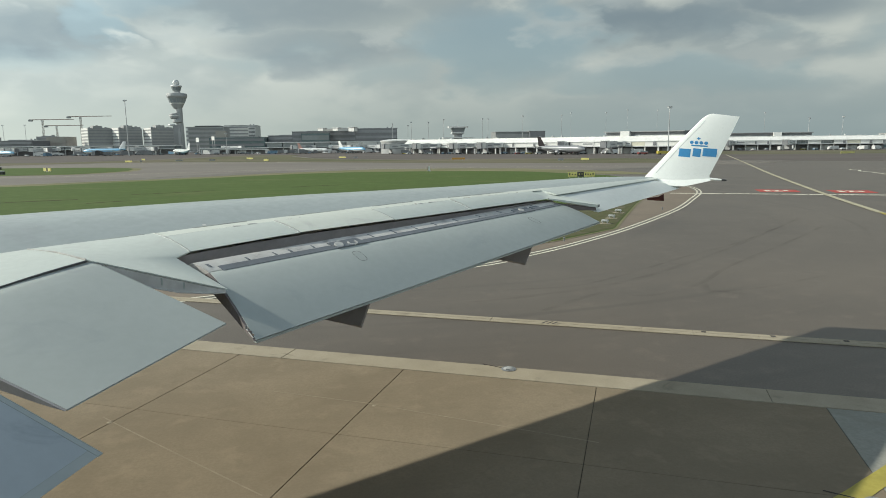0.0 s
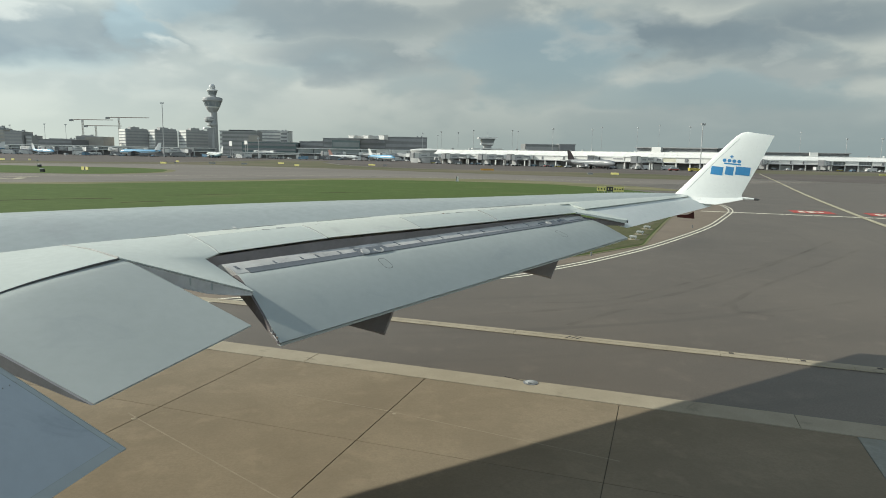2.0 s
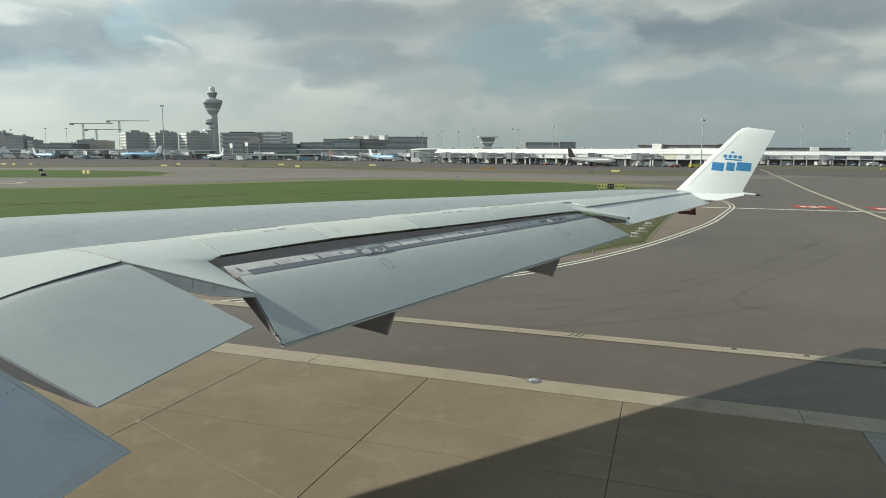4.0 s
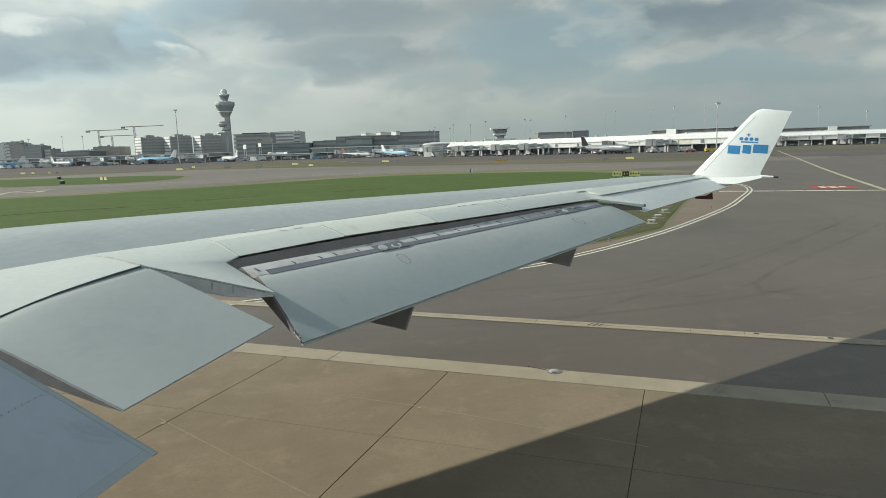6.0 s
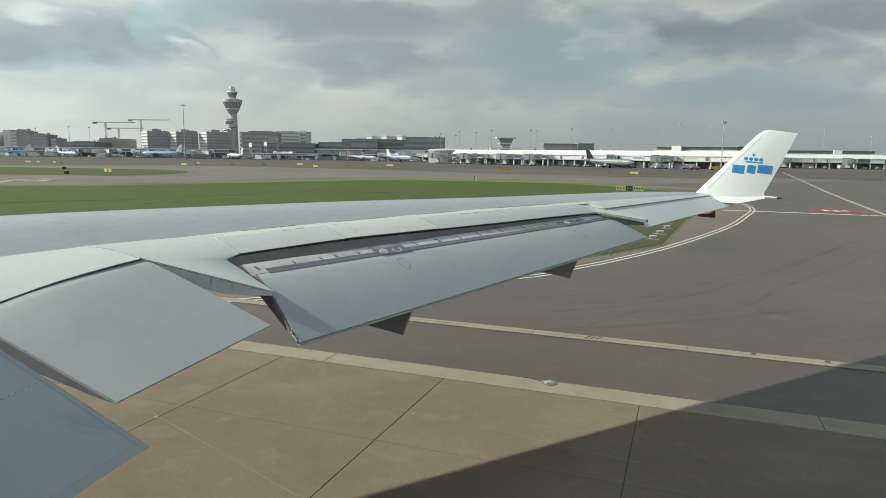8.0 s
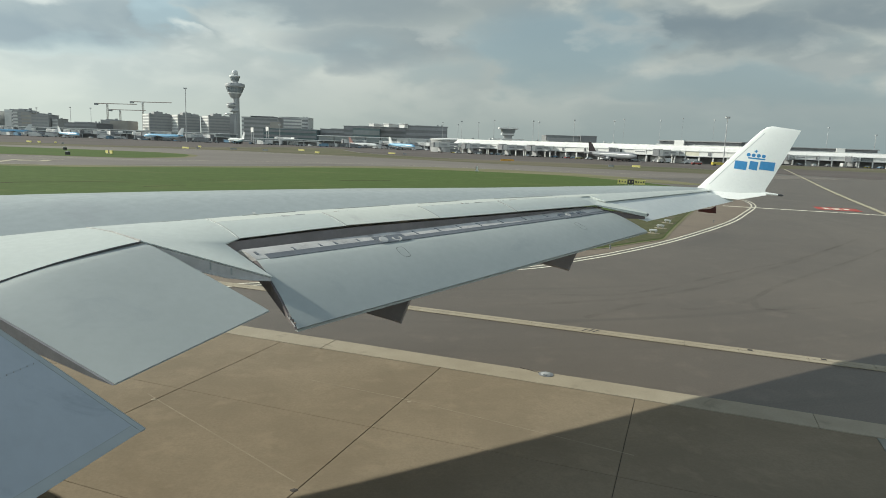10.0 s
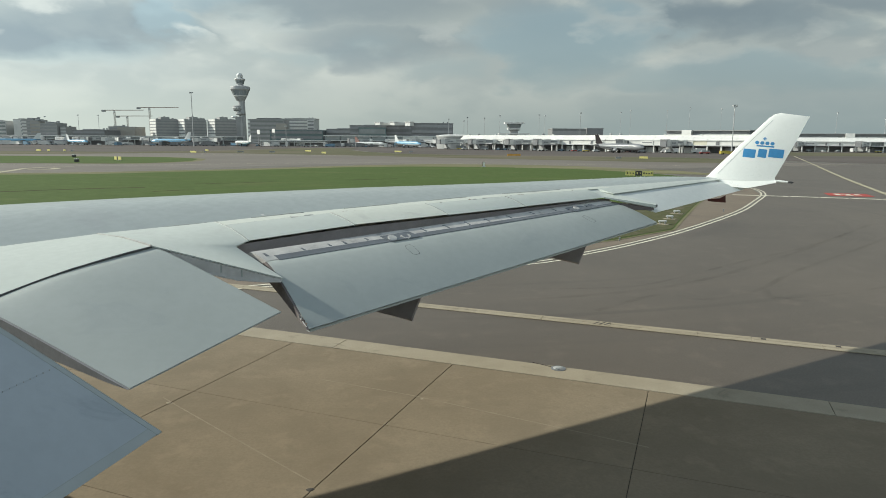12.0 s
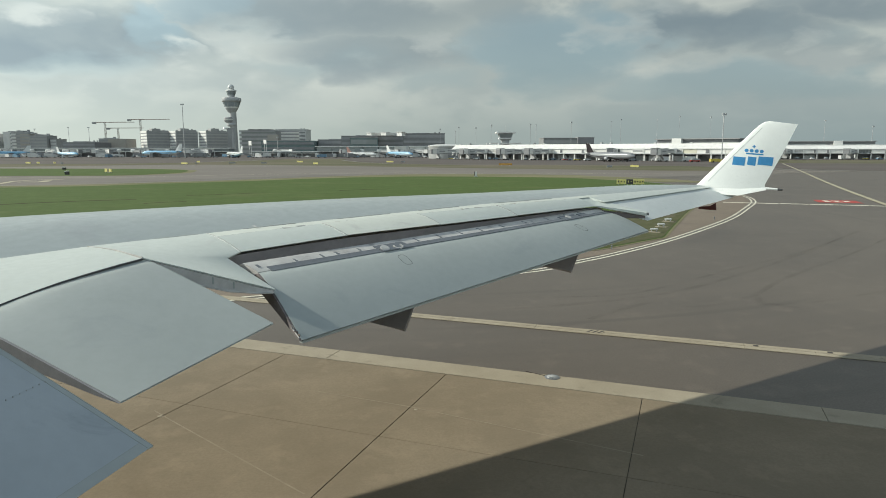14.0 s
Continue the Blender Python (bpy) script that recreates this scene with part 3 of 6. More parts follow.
marking("guide_line", curve_through([(186, 98), (110, 125), (101, 118), (156, 95)]), 0.4, "white_line", "worn white loop line on asphalt")
marking("guide_line", curve_through([(-300, 140), (-130, 143), (-95, 148), (-70, 150), (-50, 165), (-20, 176), (60, 172)]), 0.35, "pale_line", "faded taxi guide line on distant asphalt")
marking("guide_line", curve_through([(-260, 250), (-120, 262), (-30, 255), (60, 208), (140, 178)]), 0.35, "pale_line", "faded taxi guide line on distant asphalt")

def rubber(points, width):
    return marking("tyre_mark", curve_through(points), width, "rubber", "faint dark tyre streak sweeping over asphalt", 0.010)


rubber([(2.63, 24.09), (4.8, 24.79), (7.15, 25.73), (10.5, 27.73), (15.33, 32.08), (22.31, 39.18), (31.4, 49.05)], 0.3)
rubber([(3.73, 26.12), (7.39, 26.61), (10.43, 28.85), (15.29, 33.19), (20.36, 37.49), (26.83, 44.12)], 0.22)
rubber([(5.17, 22.64), (8.34, 25.34), (9.33, 24.54), (10.73, 24.9), (12.84, 26.53), (16.13, 30.28), (23.73, 37.65), (30.05, 44.12)], 0.26)
rubber([(12.98, 26.53), (12.51, 25.27), (12.84, 24.9), (13.54, 24.33)], 0.28)
rubber([(12.28, 24.79), (14.78, 25.34), (18.87, 27.38)], 0.22)
marking("faint_line", [(-6.6, 14.3), (-6.04, 13.79), (-2.4, 10.6)], 0.035, "faint", "faint pale line drawn across concrete", 0.0345)
marking("faint_line", [(-3.2, 15.55), (-0.81, 14.54), (3.9, 12.05)], 0.035, "faint", "faint pale line drawn across concrete", 0.0345)
# concrete apron slabs and drainage channels, in the slab grid: s along the edge, r away from it
GRID = Matrix(((0.9375, 0.349, 0, 0), (-0.349, 0.9375, 0, 0), (0, 0, 1, 0), (0, 0, 0, 1)))


def slab_mesh(w, d, h=0.05, gap=0.007):
    bm = bmesh.new()
    c = 0.005
    a0, a1, b0, b1 = gap, w - gap, gap, d - gap
    rings = [[(a0, b0, -h), (a1, b0, -h), (a1, b1, -h), (a0, b1, -h)],
             [(a0, b0, -c), (a1, b0, -c), (a1, b1, -c), (a0, b1, -c)],
             [(a0 + c, b0 + c, 0), (a1 - c, b0 + c, 0), (a1 - c, b1 - c, 0), (a0 + c, b1 - c, 0)]]
    add_loft(bm, rings)
    me = bpy.data.meshes.new("slab")
    bm.to_mesh(me)
    bm.free()
    return me


# ---- the airliner: x outboard along the starboard wing, y forward, z up ----
HULL = pose(0, 0, 0, 0, 0, 70.5) @ Matrix.Translation((-3.08, 0, 0))
plane = thing("airliner", HULL, "parked white and grey airliner with flaps lowered on its wing", "aircraft")

CREST = [(3.0, 14.9, 4.54), (10.25, 9.73, 4.81), (12.26, 8.31, 4.855), (16.0, 5.65, 4.89), (20.15, 2.70, 4.855), (24.8, -0.60, 4.865)]
NOSE = [(3.0, 19.37, 3.88), (11.4, 12.72, 4.34), (16.0, 9.14, 4.48), (20.15, 5.90, 4.60), (24.8, 2.21, 4.71)]
CREASE = [(3.0, 11.4, 4.16), (10.12, 7.86, 4.55), (11.53, 7.01, 4.60), (12.69, 6.32, 4.65), (16.64, 3.95, 4.76), (20.09, 1.88, 4.80), (24.8, -0.95, 4.83)]
HINGE = [(3.0, 7.2, 3.62), (6.6, 6.93, 4.02), (7.4, 6.86, 4.15), (8.0, 6.80, 4.266), (8.3, 6.77, 4.322), (8.64, 6.74, 4.376), (9.1, 6.69, 4.430), (9.5, 6.655, 4.466), (9.84, 6.62, 4.49)]
EDGE = [(11.22, 6.10, 4.40), (12.74, 5.26, 4.485), (14.98, 4.03, 4.52), (19.05, 1.79, 4.585), (24.6, -1.15, 4.72)]


def at(table, x):
    return (x, *along(table, x))


def wing_ring(x):
    """One section of the wing box, from its rear edge over the top to the nose and back below."""
    (yc, zc), (yt, zt), (yn, zn) = along(CREASE, x), along(CREST, x), along(NOSE, x)
    depth = max(0.16, 1.15 - 0.062 * (x - 3) if x < 12 else 0.60 - 0.036 * (x - 12))
    ring = []
    for k in range(6):
        t = k / 6
        ring.append((x, yc + (yt - yc) * t, zc + (zt - zc) * math.sin(t * math.pi / 2)))
    for k in range(7):
        t = k / 6 * math.pi / 2
        ring.append((x, yt + (yn - yt) * math.sin(t), zn + (zt - zn) * math.cos(t)))
    low = zt - depth
    for k in range(1, 6):
        t = k / 5 * math.pi / 2
        ring.append((x, yn + (yt - yn) * (1 - math.cos(t)), zn + (low - zn) * math.sin(t)))
    ring.append((x, yc, min(zc - 0.1, low + 0.12)))
    return ring


SPANS = [3.0, 5.0, 7.0, 8.5, 10.12, 11.53, 12.69, 14.5, 16.64, 18.5, 20.09, 22.0, 23.5, 24.8]
part("wing_box", loft([wing_ring(x) for x in SPANS]), "wing_grey", plane, "smooth grey painted upper wing skin")


def curved_panel(name, rows, thick, mat, label=""):
    """A panel over rows of points across the span; each row runs aft."""
    bm = bmesh.new()
    rings = []
    for row in rows:
        low = [(p[0], p[1], p[2] - thick * (0.15 + 0.85 * (1 - i / (len(row) - 1)))) for i, p in enumerate(row)]
        rings.append(list(row) + low[::-1])
    add_loft(bm, rings)
    return part(name, bm, mat, plane, label)


def lifted(p, dz):
    return (p[0], p[1], p[2] + dz)


def panel_row(x, table, xe=None, f0=0.0, f1=1.0, n=5, lift=0.004, belly=0.03):
    a, b = at(CREASE, x), at(table, xe if xe is not None else x)
    out = []
    for k in range(n):
        t = f0 + (f1 - f0) * k / (n - 1)
        p = lerp(a, b, t)
        out.append((p[0], p[1], p[2] + lift + belly * math.sin(math.pi * t)))
    return out


# fixed white panels ahead of the inner flap and aileron
curved_panel("trailing_panel", [panel_row(3.0 + k * (10.10 - 3.0) / 24, HINGE, 3.0 + k * (9.82 - 3.0) / 24) for k in range(25)], 0.05, "wing_white", "white painted panel along the rear spar")
def shifted_box(c, x, y, z):
    return box(c[0] - x, c[0] + x, c[1] - y, c[1] + y, c[2] - z / 2, c[2] + z / 2)


WEDGE_TIP, KINK, CORNER, NOTCH = (10.50, 5.02, 4.05), (9.86, 6.62, 4.49), (11.222, 6.10, 4.402), (10.92, 6.11, 4.356)
arch = [lifted(lerp(at(CREASE, 11.57), CORNER, t), 0.036 * math.sin(math.pi * t)) for t in (0.0, 0.25, 0.5, 0.75, 1.0)]
arch_in = [lifted(lerp(KINK, at(CREASE, 10.14), t), 0.030 * math.sin(math.pi * t)) for t in (0.0, 0.25, 0.5, 0.75, 1.0)]
mid_line = [lifted(lerp(lerp(KINK, NOTCH, 0.5), at(CREASE, 10.8), t), 0.03 * math.sin(math.pi * t)) for t in (0.0, 0.25, 0.5, 0.75, 1.0)]
bm = bmesh.new()
cols = [[bm.verts.new(lifted(p, 0.006)) for p in line] for line in (arch_in, mid_line, arch[::-1])]
for a, b in zip(cols, cols[1:]):
    for i in range(4):
        bm.faces.new((a[i], b[i], b[i + 1], a[i + 1]))
tip, notch = bm.verts.new(lifted(WEDGE_TIP, 0.006)), bm.verts.new(lifted(NOTCH, 0.006))
bm.faces.new((cols[0][0], tip, cols[1][0]))
bm.faces.new((cols[1][0], tip, notch))
bm.faces.new((cols[1][0], notch, cols[2][0]))
grown_down = bmesh.ops.extrude_face_region(bm, geom=bm.faces[:])
for g in grown_down["geom"]:
    if isinstance(g, bmesh.types.BMVert):
        g.co.z -= 0.018
bmesh.ops.recalc_face_normals(bm, faces=bm.faces[:])
part("wedge_panel", bm, "wing_white", plane, "white fixed panel with a sharp rear corner")
RIB = [(0.02, 0.01), (0.2, 0.09), (0.4, 0.16), (0.65, 0.145), (0.85, 0.08), (0.985, 0.02)]
part("wedge_rib", loft([[lifted(lerp(KINK, WEDGE_TIP, t), -0.02), lifted(lerp(KINK, WEDGE_TIP, t), -0.02 - d), tuple(Vector(lerp(KINK, WEDGE_TIP, t)) + Vector((0.05, 0.03, -0.02 - d))), tuple(Vector(lerp(KINK, WEDGE_TIP, t)) + Vector((0.05, 0.03, -0.02)))] for t, d in RIB]), "rib_pale", plane, "pale scuffed rib under the wedge panel")
part("wedge_lip", loft([[tuple(Vector(lerp(KINK, WEDGE_TIP, t)) + Vector(o) + Vector((0, 0, -0.02 - d))) for o in ((-0.04, -0.02, 0), (-0.04, -0.02, -0.012), (0.05, 0.03, -0.012), (0.05, 0.03, 0))] for t, d in RIB[2:]]), "vane", plane)
for t, d in ((0.52, 0.10), (0.68, 0.09)):
    part("rib_stiffener", shifted_box(Vector(lerp(KINK, WEDGE_TIP, t)) + Vector((0.0, 0.0, -0.03 - d / 2)), 0.006, 0.010, d), "flap_grey", plane)

# spoilers, with a narrow fixed strip ahead of them
STRIP = 0.30
JOINS = [11.22, 12.88, 14.72, 16.62, 19.05]
for (x0, x1), rise in zip(zip(JOINS, JOINS[1:]), (0.002, 0.010, 0.002, 0.008)):
    xs = [x0 + 0.004 + k * (x1 - x0 - 0.008) / 4 for k in range(5)]
    curved_panel("spoiler", [panel_row(x + 0.35 * (1 - (x - 11.22) / 14), EDGE, x, STRIP, 1.0, 5, 0.006 + rise, 0.035) for x in xs], 0.055, "spoiler_white" if x0 == 12.88 else "wing_white", "white spoiler panel lying flush on the wing")
xs = [11.585 + k * (20.0 - 11.585) / 10 for k in range(11)]
curved_panel("hinge_strip", [panel_row(x, EDGE, x - 0.35 * (1 - (x - 11.5) / 14), 0.0, STRIP - 0.02, 3, 0.004, 0.035) for x in xs], 0.06, "spoiler_white", "narrow white strip with scuffed paint")
for x, w in ((12.6, 0.06), (13.3, 0.11), (14.9, 0.12), (16.4, 0.10), (18.0, 0.10)):
    a = panel_row(x, EDGE, x - 0.33, STRIP - 0.02, STRIP + 0.02, 2, 0.036, 0.0)
    part("hinge_scuff", loft([[(p[0] - w, p[1] + w * 0.55, p[2]), (p[0] + w, p[1] - w * 0.55, p[2]), (p[0] + w * 0.9, p[1] - w * 0.55, p[2] + 0.006), (p[0] - w * 0.9, p[1] + w * 0.55, p[2] + 0.006)] for p in a]), "vane", plane)
rng = random.Random(5)
for k in range(18):
    x = 11.9 + 7.4 * (k + 1.4 * rng.random()) / 18
    f = rng.choice((STRIP, STRIP, 0.02))
    w = 0.02 + 0.10 * rng.random() ** 3
    a = panel_row(x, EDGE, x - 0.33, f - 0.018 - 0.02 * rng.random(), f + 0.012 + 0.02 * rng.random(), 2, 0.0365, 0.0)
    part("paint_chip", loft([[(p[0] - w, p[1] + w * 0.55, p[2]), (p[0] + w, p[1] - w * 0.55, p[2]), (p[0] + w * 0.8, p[1] - w * 0.45, p[2] + 0.0025), (p[0] - w * 0.8, p[1] + w * 0.45, p[2] + 0.0025)] for p in a]), rng.choice(("worn_seam", "primer_brown", "vane")), plane)
for x0, x1, dx in ((3.2, 8.9, 0), (10.9, 11.45, 0), (12.1, 12.9, 0), (13.6, 14.6, 0), (15.2, 16.1, 0), (17.0, 18.6, 0)):
    rows = []
    for k in range(5):
        p = at(CREASE, x0 + (x1 - x0) * k / 4)
        rows.append([(p[0], p[1] + 0.012, p[2] + 0.010), (p[0], p[1] - 0.012, p[2] + 0.010), (p[0], p[1] - 0.012, p[2] - 0.01), (p[0], p[1] + 0.012, p[2] - 0.01)])
    part("seam_line", loft(rows), "worn_seam", plane)
for a, b in ((at(CREASE, 10.12), (9.85, 6.63, 4.50)),):
    a, b = lifted(a, 0.012), lifted(b, 0.012)
    part("seam_line", loft([[(p[0] - 0.010, p[1], p[2] + h), (p[0] + 0.010, p[1], p[2] + h), (p[0] + 0.010, p[1], p[2] + h - 0.03), (p[0] - 0.010, p[1], p[2] + h - 0.03)] for p, h in ((a, 0), (lerp(a, b, 0.5), 0.028), (b, 0))]), "vane", plane)

part("seam_line", loft([[(p[0] - 0.007, p[1], p[2] + 0.014), (p[0] + 0.007, p[1], p[2] + 0.014), (p[0] + 0.007, p[1], p[2] - 0.02), (p[0] - 0.007, p[1], p[2] - 0.02)] for p in arch]), "worn_seam", plane)
for x in JOINS[1:4]:
    rows = [panel_row(x + dx + 0.35 * (1 - (x - 11.22) / 14), EDGE, x + dx, STRIP, 1.0, 5, 0.020, 0.035) for dx in (-0.007, 0.006)]
    part("seam_line", loft([[p, q, lifted(q, -0.03), lifted(p, -0.03)] for p, q in zip(*rows)]), "worn_seam", plane)
rows = []
for k in range(13):
    x = 11.5 + (19.2 - 11.5) * k / 12
    p = panel_row(x, EDGE, x - 0.3, STRIP - 0.012, STRIP + 0.004, 2, 0.034, 0.0)
    rows.append([p[0], p[1], lifted(p[1], -0.02), lifted(p[0], -0.02)])
part("seam_line", loft(rows), "worn_seam", plane)

def skin(x, y):
    """The height of the upper skin behind the crest."""
    (yc, zc), (yt, zt) = along(CREASE, x), along(CREST, x)
    return zc + (zt - zc) * math.sin(min(1, max(0, (y - yc) / (yt - yc))) * math.pi / 2)


for x, y, lx, ly in ((10.45, 8.75, 0.42, 0.10), (11.6, 8.0, 0.30, 0.07), (13.2, 6.9, 0.35, 0.07)):
    bm = bmesh.new()
    ring = lambda k: [(x + lx * k * math.cos(q) + 0.6 * ly * math.sin(q), y - 0.7 * lx * k * math.cos(q) + ly * k * math.sin(q), 0) for q in [2 * math.pi * i / 28 for i in range(28)]]
    add_loft(bm, [[(a, b, skin(a, b) + 0.006) for a, b, _ in ring(1.0)], [(a, b, skin(a, b) + 0.006) for a, b, _ in ring(0.972)]], caps=False)
    part("access_panel", bm, "flap_grey", plane, "thin outline of an oval access panel")

# cove behind the spoilers, in front of the outer flap
rows = []
for x in [11.1 + k * (19.45 - 11.1) / 8 for k in range(9)]:
    e = at(EDGE, max(x, 11.22))
    rows.append([(x, e[1] + 0.10, e[2] - 0.05), (x, e[1] + 0.22, e[2] - 0.26), (x - 0.05, e[1] - 0.02, e[2] - 0.40), (x - 0.05, e[1] + 0.5, e[2] - 0.46), (x, e[1] + 0.75, e[2] - 0.1)])
part("cove", loft(rows), "cove", plane, "dark open cove under the spoilers")


# ---- flaps and ailerons ----
def flap_rows(lead0, trail0, lead1, trail1, n=7, belly=0.05, thick=0.16, nose=0.09, power=0.8, crown=0.0, bias=1.0):
    """Rows across a flap from its inner to its outer end, each a closed rounded-nose section."""
    rings = []
    for k in range(n):
        t = k / (n - 1)
        a, b = Vector(lerp(lead0, lead1, t)), Vector(lerp(trail0, trail1, t))
        a.z += crown * math.sin(math.pi * max(0.0, (t - 0.12) / 0.88) ** 0.75)
        d = b - a
        side = (Vector(lead1) - Vector(lead0)).normalized()
        nrm = side.cross(d.normalized())
        if nrm.z < 0:
            nrm = -nrm
        th = thick * (1 - 0.35 * t)
        ring = []
        for i in range(9):
            s = (i / 8) ** bias
            ring.append(tuple(a + d * s + nrm * (belly * math.sin(math.pi * s ** power) * (1 - 0.3 * t))))
        for i in range(1, 9):
            s = 1 - i / 8
            ring.append(tuple(a + d * s - nrm * (th * (1 - s) ** 1.2 + 0.022)))
        fwd = a - d.normalized() * nose
        ring.append(tuple(fwd - nrm * th * 0.75))
        ring.append(tuple(fwd - nrm * th * 0.30))
        rings.append(ring)
    return rings


OUTER = flap_rows((10.94, 5.58, 4.165), (10.15, 4.417, 3.503), (19.2, 1.52, 4.46), (19.0, 0.56, 4.07), thick=0.19)
outer_flap = part("outer_flap", loft(OUTER), "flap_grey", plane, "lowered grey outer flap")
# end face painted dark for soot and for the wedge's shadow on it
part("end_rib", loft([[(p[0] - 0.002, p[1], p[2] - 0.006) for p in OUTER[0]], [(p[0] - 0.03, p[1] + 0.01, p[2] - 0.012) for p in OUTER[0]]]), "end_dark", outer_flap, "inner end of the flap, darkened with soot and painted shade")
rings = []
for k in range(7):
    p = lerp((10.15, 4.417, 3.503), (19.0, 0.56, 4.07), k / 6)
    rings.append([(p[0], p[1] - 0.006, p[2] - 0.012), (p[0], p[1] - 0.006, p[2] - 0.042), (p[0] + 0.02, p[1] + 0.05, p[2] - 0.038), (p[0] + 0.02, p[1] + 0.05, p[2] - 0.012)])
part("trailing_edge", loft(rings), "flap_grey", plane, "grey blunt trailing edge of the flap")
VANE = [((11.025, 5.925, 4.274), (10.955, 5.61, 4.172)), ((19.2, 1.79, 4.524), (19.2, 1.53, 4.464))]
rings = []
for k in range(9):
    t = k / 8
    a, b = lerp(VANE[0][0], VANE[1][0], t), lerp(VANE[0][1], VANE[1][1], t)
    rings.append([(a[0], a[1] + 0.08, a[2] - 0.10), (a[0], a[1] + 0.05, a[2] - 0.02), a, lifted(lerp(a, b, 0.5), 0.018), b, (b[0], b[1], b[2] - 0.05)])
part("vane", loft(rings), "vane", plane, "scuffed bare metal vane ahead of the flap")
# narrow darker band where the vane meets the flap nose
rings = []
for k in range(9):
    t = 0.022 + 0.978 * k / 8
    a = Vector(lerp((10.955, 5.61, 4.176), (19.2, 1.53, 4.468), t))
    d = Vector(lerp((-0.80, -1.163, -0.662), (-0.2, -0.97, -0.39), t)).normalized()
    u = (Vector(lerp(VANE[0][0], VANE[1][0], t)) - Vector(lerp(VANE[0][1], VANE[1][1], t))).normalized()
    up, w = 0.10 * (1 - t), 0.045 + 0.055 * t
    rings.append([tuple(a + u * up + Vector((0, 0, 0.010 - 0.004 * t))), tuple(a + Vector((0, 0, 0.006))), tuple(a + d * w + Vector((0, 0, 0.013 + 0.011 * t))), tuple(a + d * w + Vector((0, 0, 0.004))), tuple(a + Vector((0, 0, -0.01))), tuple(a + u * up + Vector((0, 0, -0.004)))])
part("dark_band", loft(rings), "band", plane, "dark band along the flap nose")
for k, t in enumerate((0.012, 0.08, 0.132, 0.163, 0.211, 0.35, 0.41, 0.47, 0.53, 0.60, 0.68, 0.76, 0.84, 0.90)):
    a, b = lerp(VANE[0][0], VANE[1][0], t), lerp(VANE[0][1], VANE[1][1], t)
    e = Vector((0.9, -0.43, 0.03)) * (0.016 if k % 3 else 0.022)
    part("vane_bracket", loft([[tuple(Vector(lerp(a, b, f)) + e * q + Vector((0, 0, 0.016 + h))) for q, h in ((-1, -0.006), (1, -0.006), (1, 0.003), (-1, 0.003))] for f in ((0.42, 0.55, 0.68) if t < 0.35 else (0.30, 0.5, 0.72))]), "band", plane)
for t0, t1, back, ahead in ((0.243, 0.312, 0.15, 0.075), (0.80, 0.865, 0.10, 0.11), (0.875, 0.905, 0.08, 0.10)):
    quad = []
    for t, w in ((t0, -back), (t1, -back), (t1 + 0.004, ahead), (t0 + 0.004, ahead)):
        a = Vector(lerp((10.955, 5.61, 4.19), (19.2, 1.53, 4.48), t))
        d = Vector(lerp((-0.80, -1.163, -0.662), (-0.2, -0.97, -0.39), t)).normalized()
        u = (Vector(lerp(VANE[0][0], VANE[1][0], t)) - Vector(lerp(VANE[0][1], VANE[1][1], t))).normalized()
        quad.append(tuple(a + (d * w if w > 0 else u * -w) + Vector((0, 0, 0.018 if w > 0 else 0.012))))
    part("track_patch", plate(quad, 0.02), "band", plane, "dark patch round a flap track")
for t, size in ((0.256, 0.085), (0.828, 0.07)):
    a = Vector(lerp((10.955, 5.61, 4.19), (19.2, 1.53, 4.48), t))
    d = Vector(lerp((-0.80, -1.163, -0.662), (-0.2, -0.97, -0.39), t)).normalized()
    e = Vector((0.88, -0.47, 0.03))
    bm = bmesh.new()
    discs = []
    for k, up in ((1.0, 0.0), (1.0, 0.018), (0.96, 0.021)):
        discs.append([tuple(a - d * 0.012 + (e * math.cos(q) + d * math.sin(q)) * size * k + Vector((0, 0, up))) for q in [2 * math.pi * i / 16 for i in range(16)]])
    add_loft(bm, discs)
    part("track_cap", bm, "vane", plane, "round bare metal cap on a flap track")
# the cap of the second track bolt is gone: a broken ring is left
a = Vector(lerp((10.955, 5.61, 4.19), (19.2, 1.53, 4.48), 0.287))
d, e = Vector((-0.5, -1.1, -0.58)).normalized(), Vector((0.88, -0.47, 0.03))
rings = []
for k in range(13):
    q = math.radians(-40 + 250 * k / 12)
    out = e * math.cos(q) * 1.25 + d * math.sin(q)
    rings.append([tuple(a + out * r + Vector((0, 0, h))) for r, h in ((0.078, 0.006), (0.078, 0.022), (0.052, 0.022), (0.052, 0.006))])
part("broken_cap", loft(rings), "vane", plane, "broken metal ring on a flap track")
for x, s in ((0.268, 0.28), (0.80, 0.42)):
    a = Vector(lerp((10.94, 5.58, 4.165), (19.2, 1.52, 4.46), x))
    b = Vector(lerp((10.15, 4.417, 3.503), (19.0, 0.56, 4.07), x))
    c = a.lerp(b, s)
    d, e = (b - a).normalized(), Vector((0.88, -0.47, 0.03)).normalized()
    nrm = e.cross(d)
    nrm = nrm if nrm.z > 0 else -nrm
    bm = bmesh.new()
    outer, inner = [], []
    for i in range(20):
        q = 2 * math.pi * i / 20
        sx, sy = math.copysign(abs(math.cos(q)) ** 0.6, math.cos(q)), math.copysign(abs(math.sin(q)) ** 0.6, math.sin(q))
        outer.append(tuple(c + e * 0.085 * sx + d * 0.150 * sy + nrm * 0.049))
        inner.append(tuple(c + e * 0.078 * sx + d * 0.141 * sy + nrm * 0.049))
    add_loft(bm, [outer, inner], caps=False)
    part("access_panel", bm, "seam", plane, "thin outline of an oval access panel")
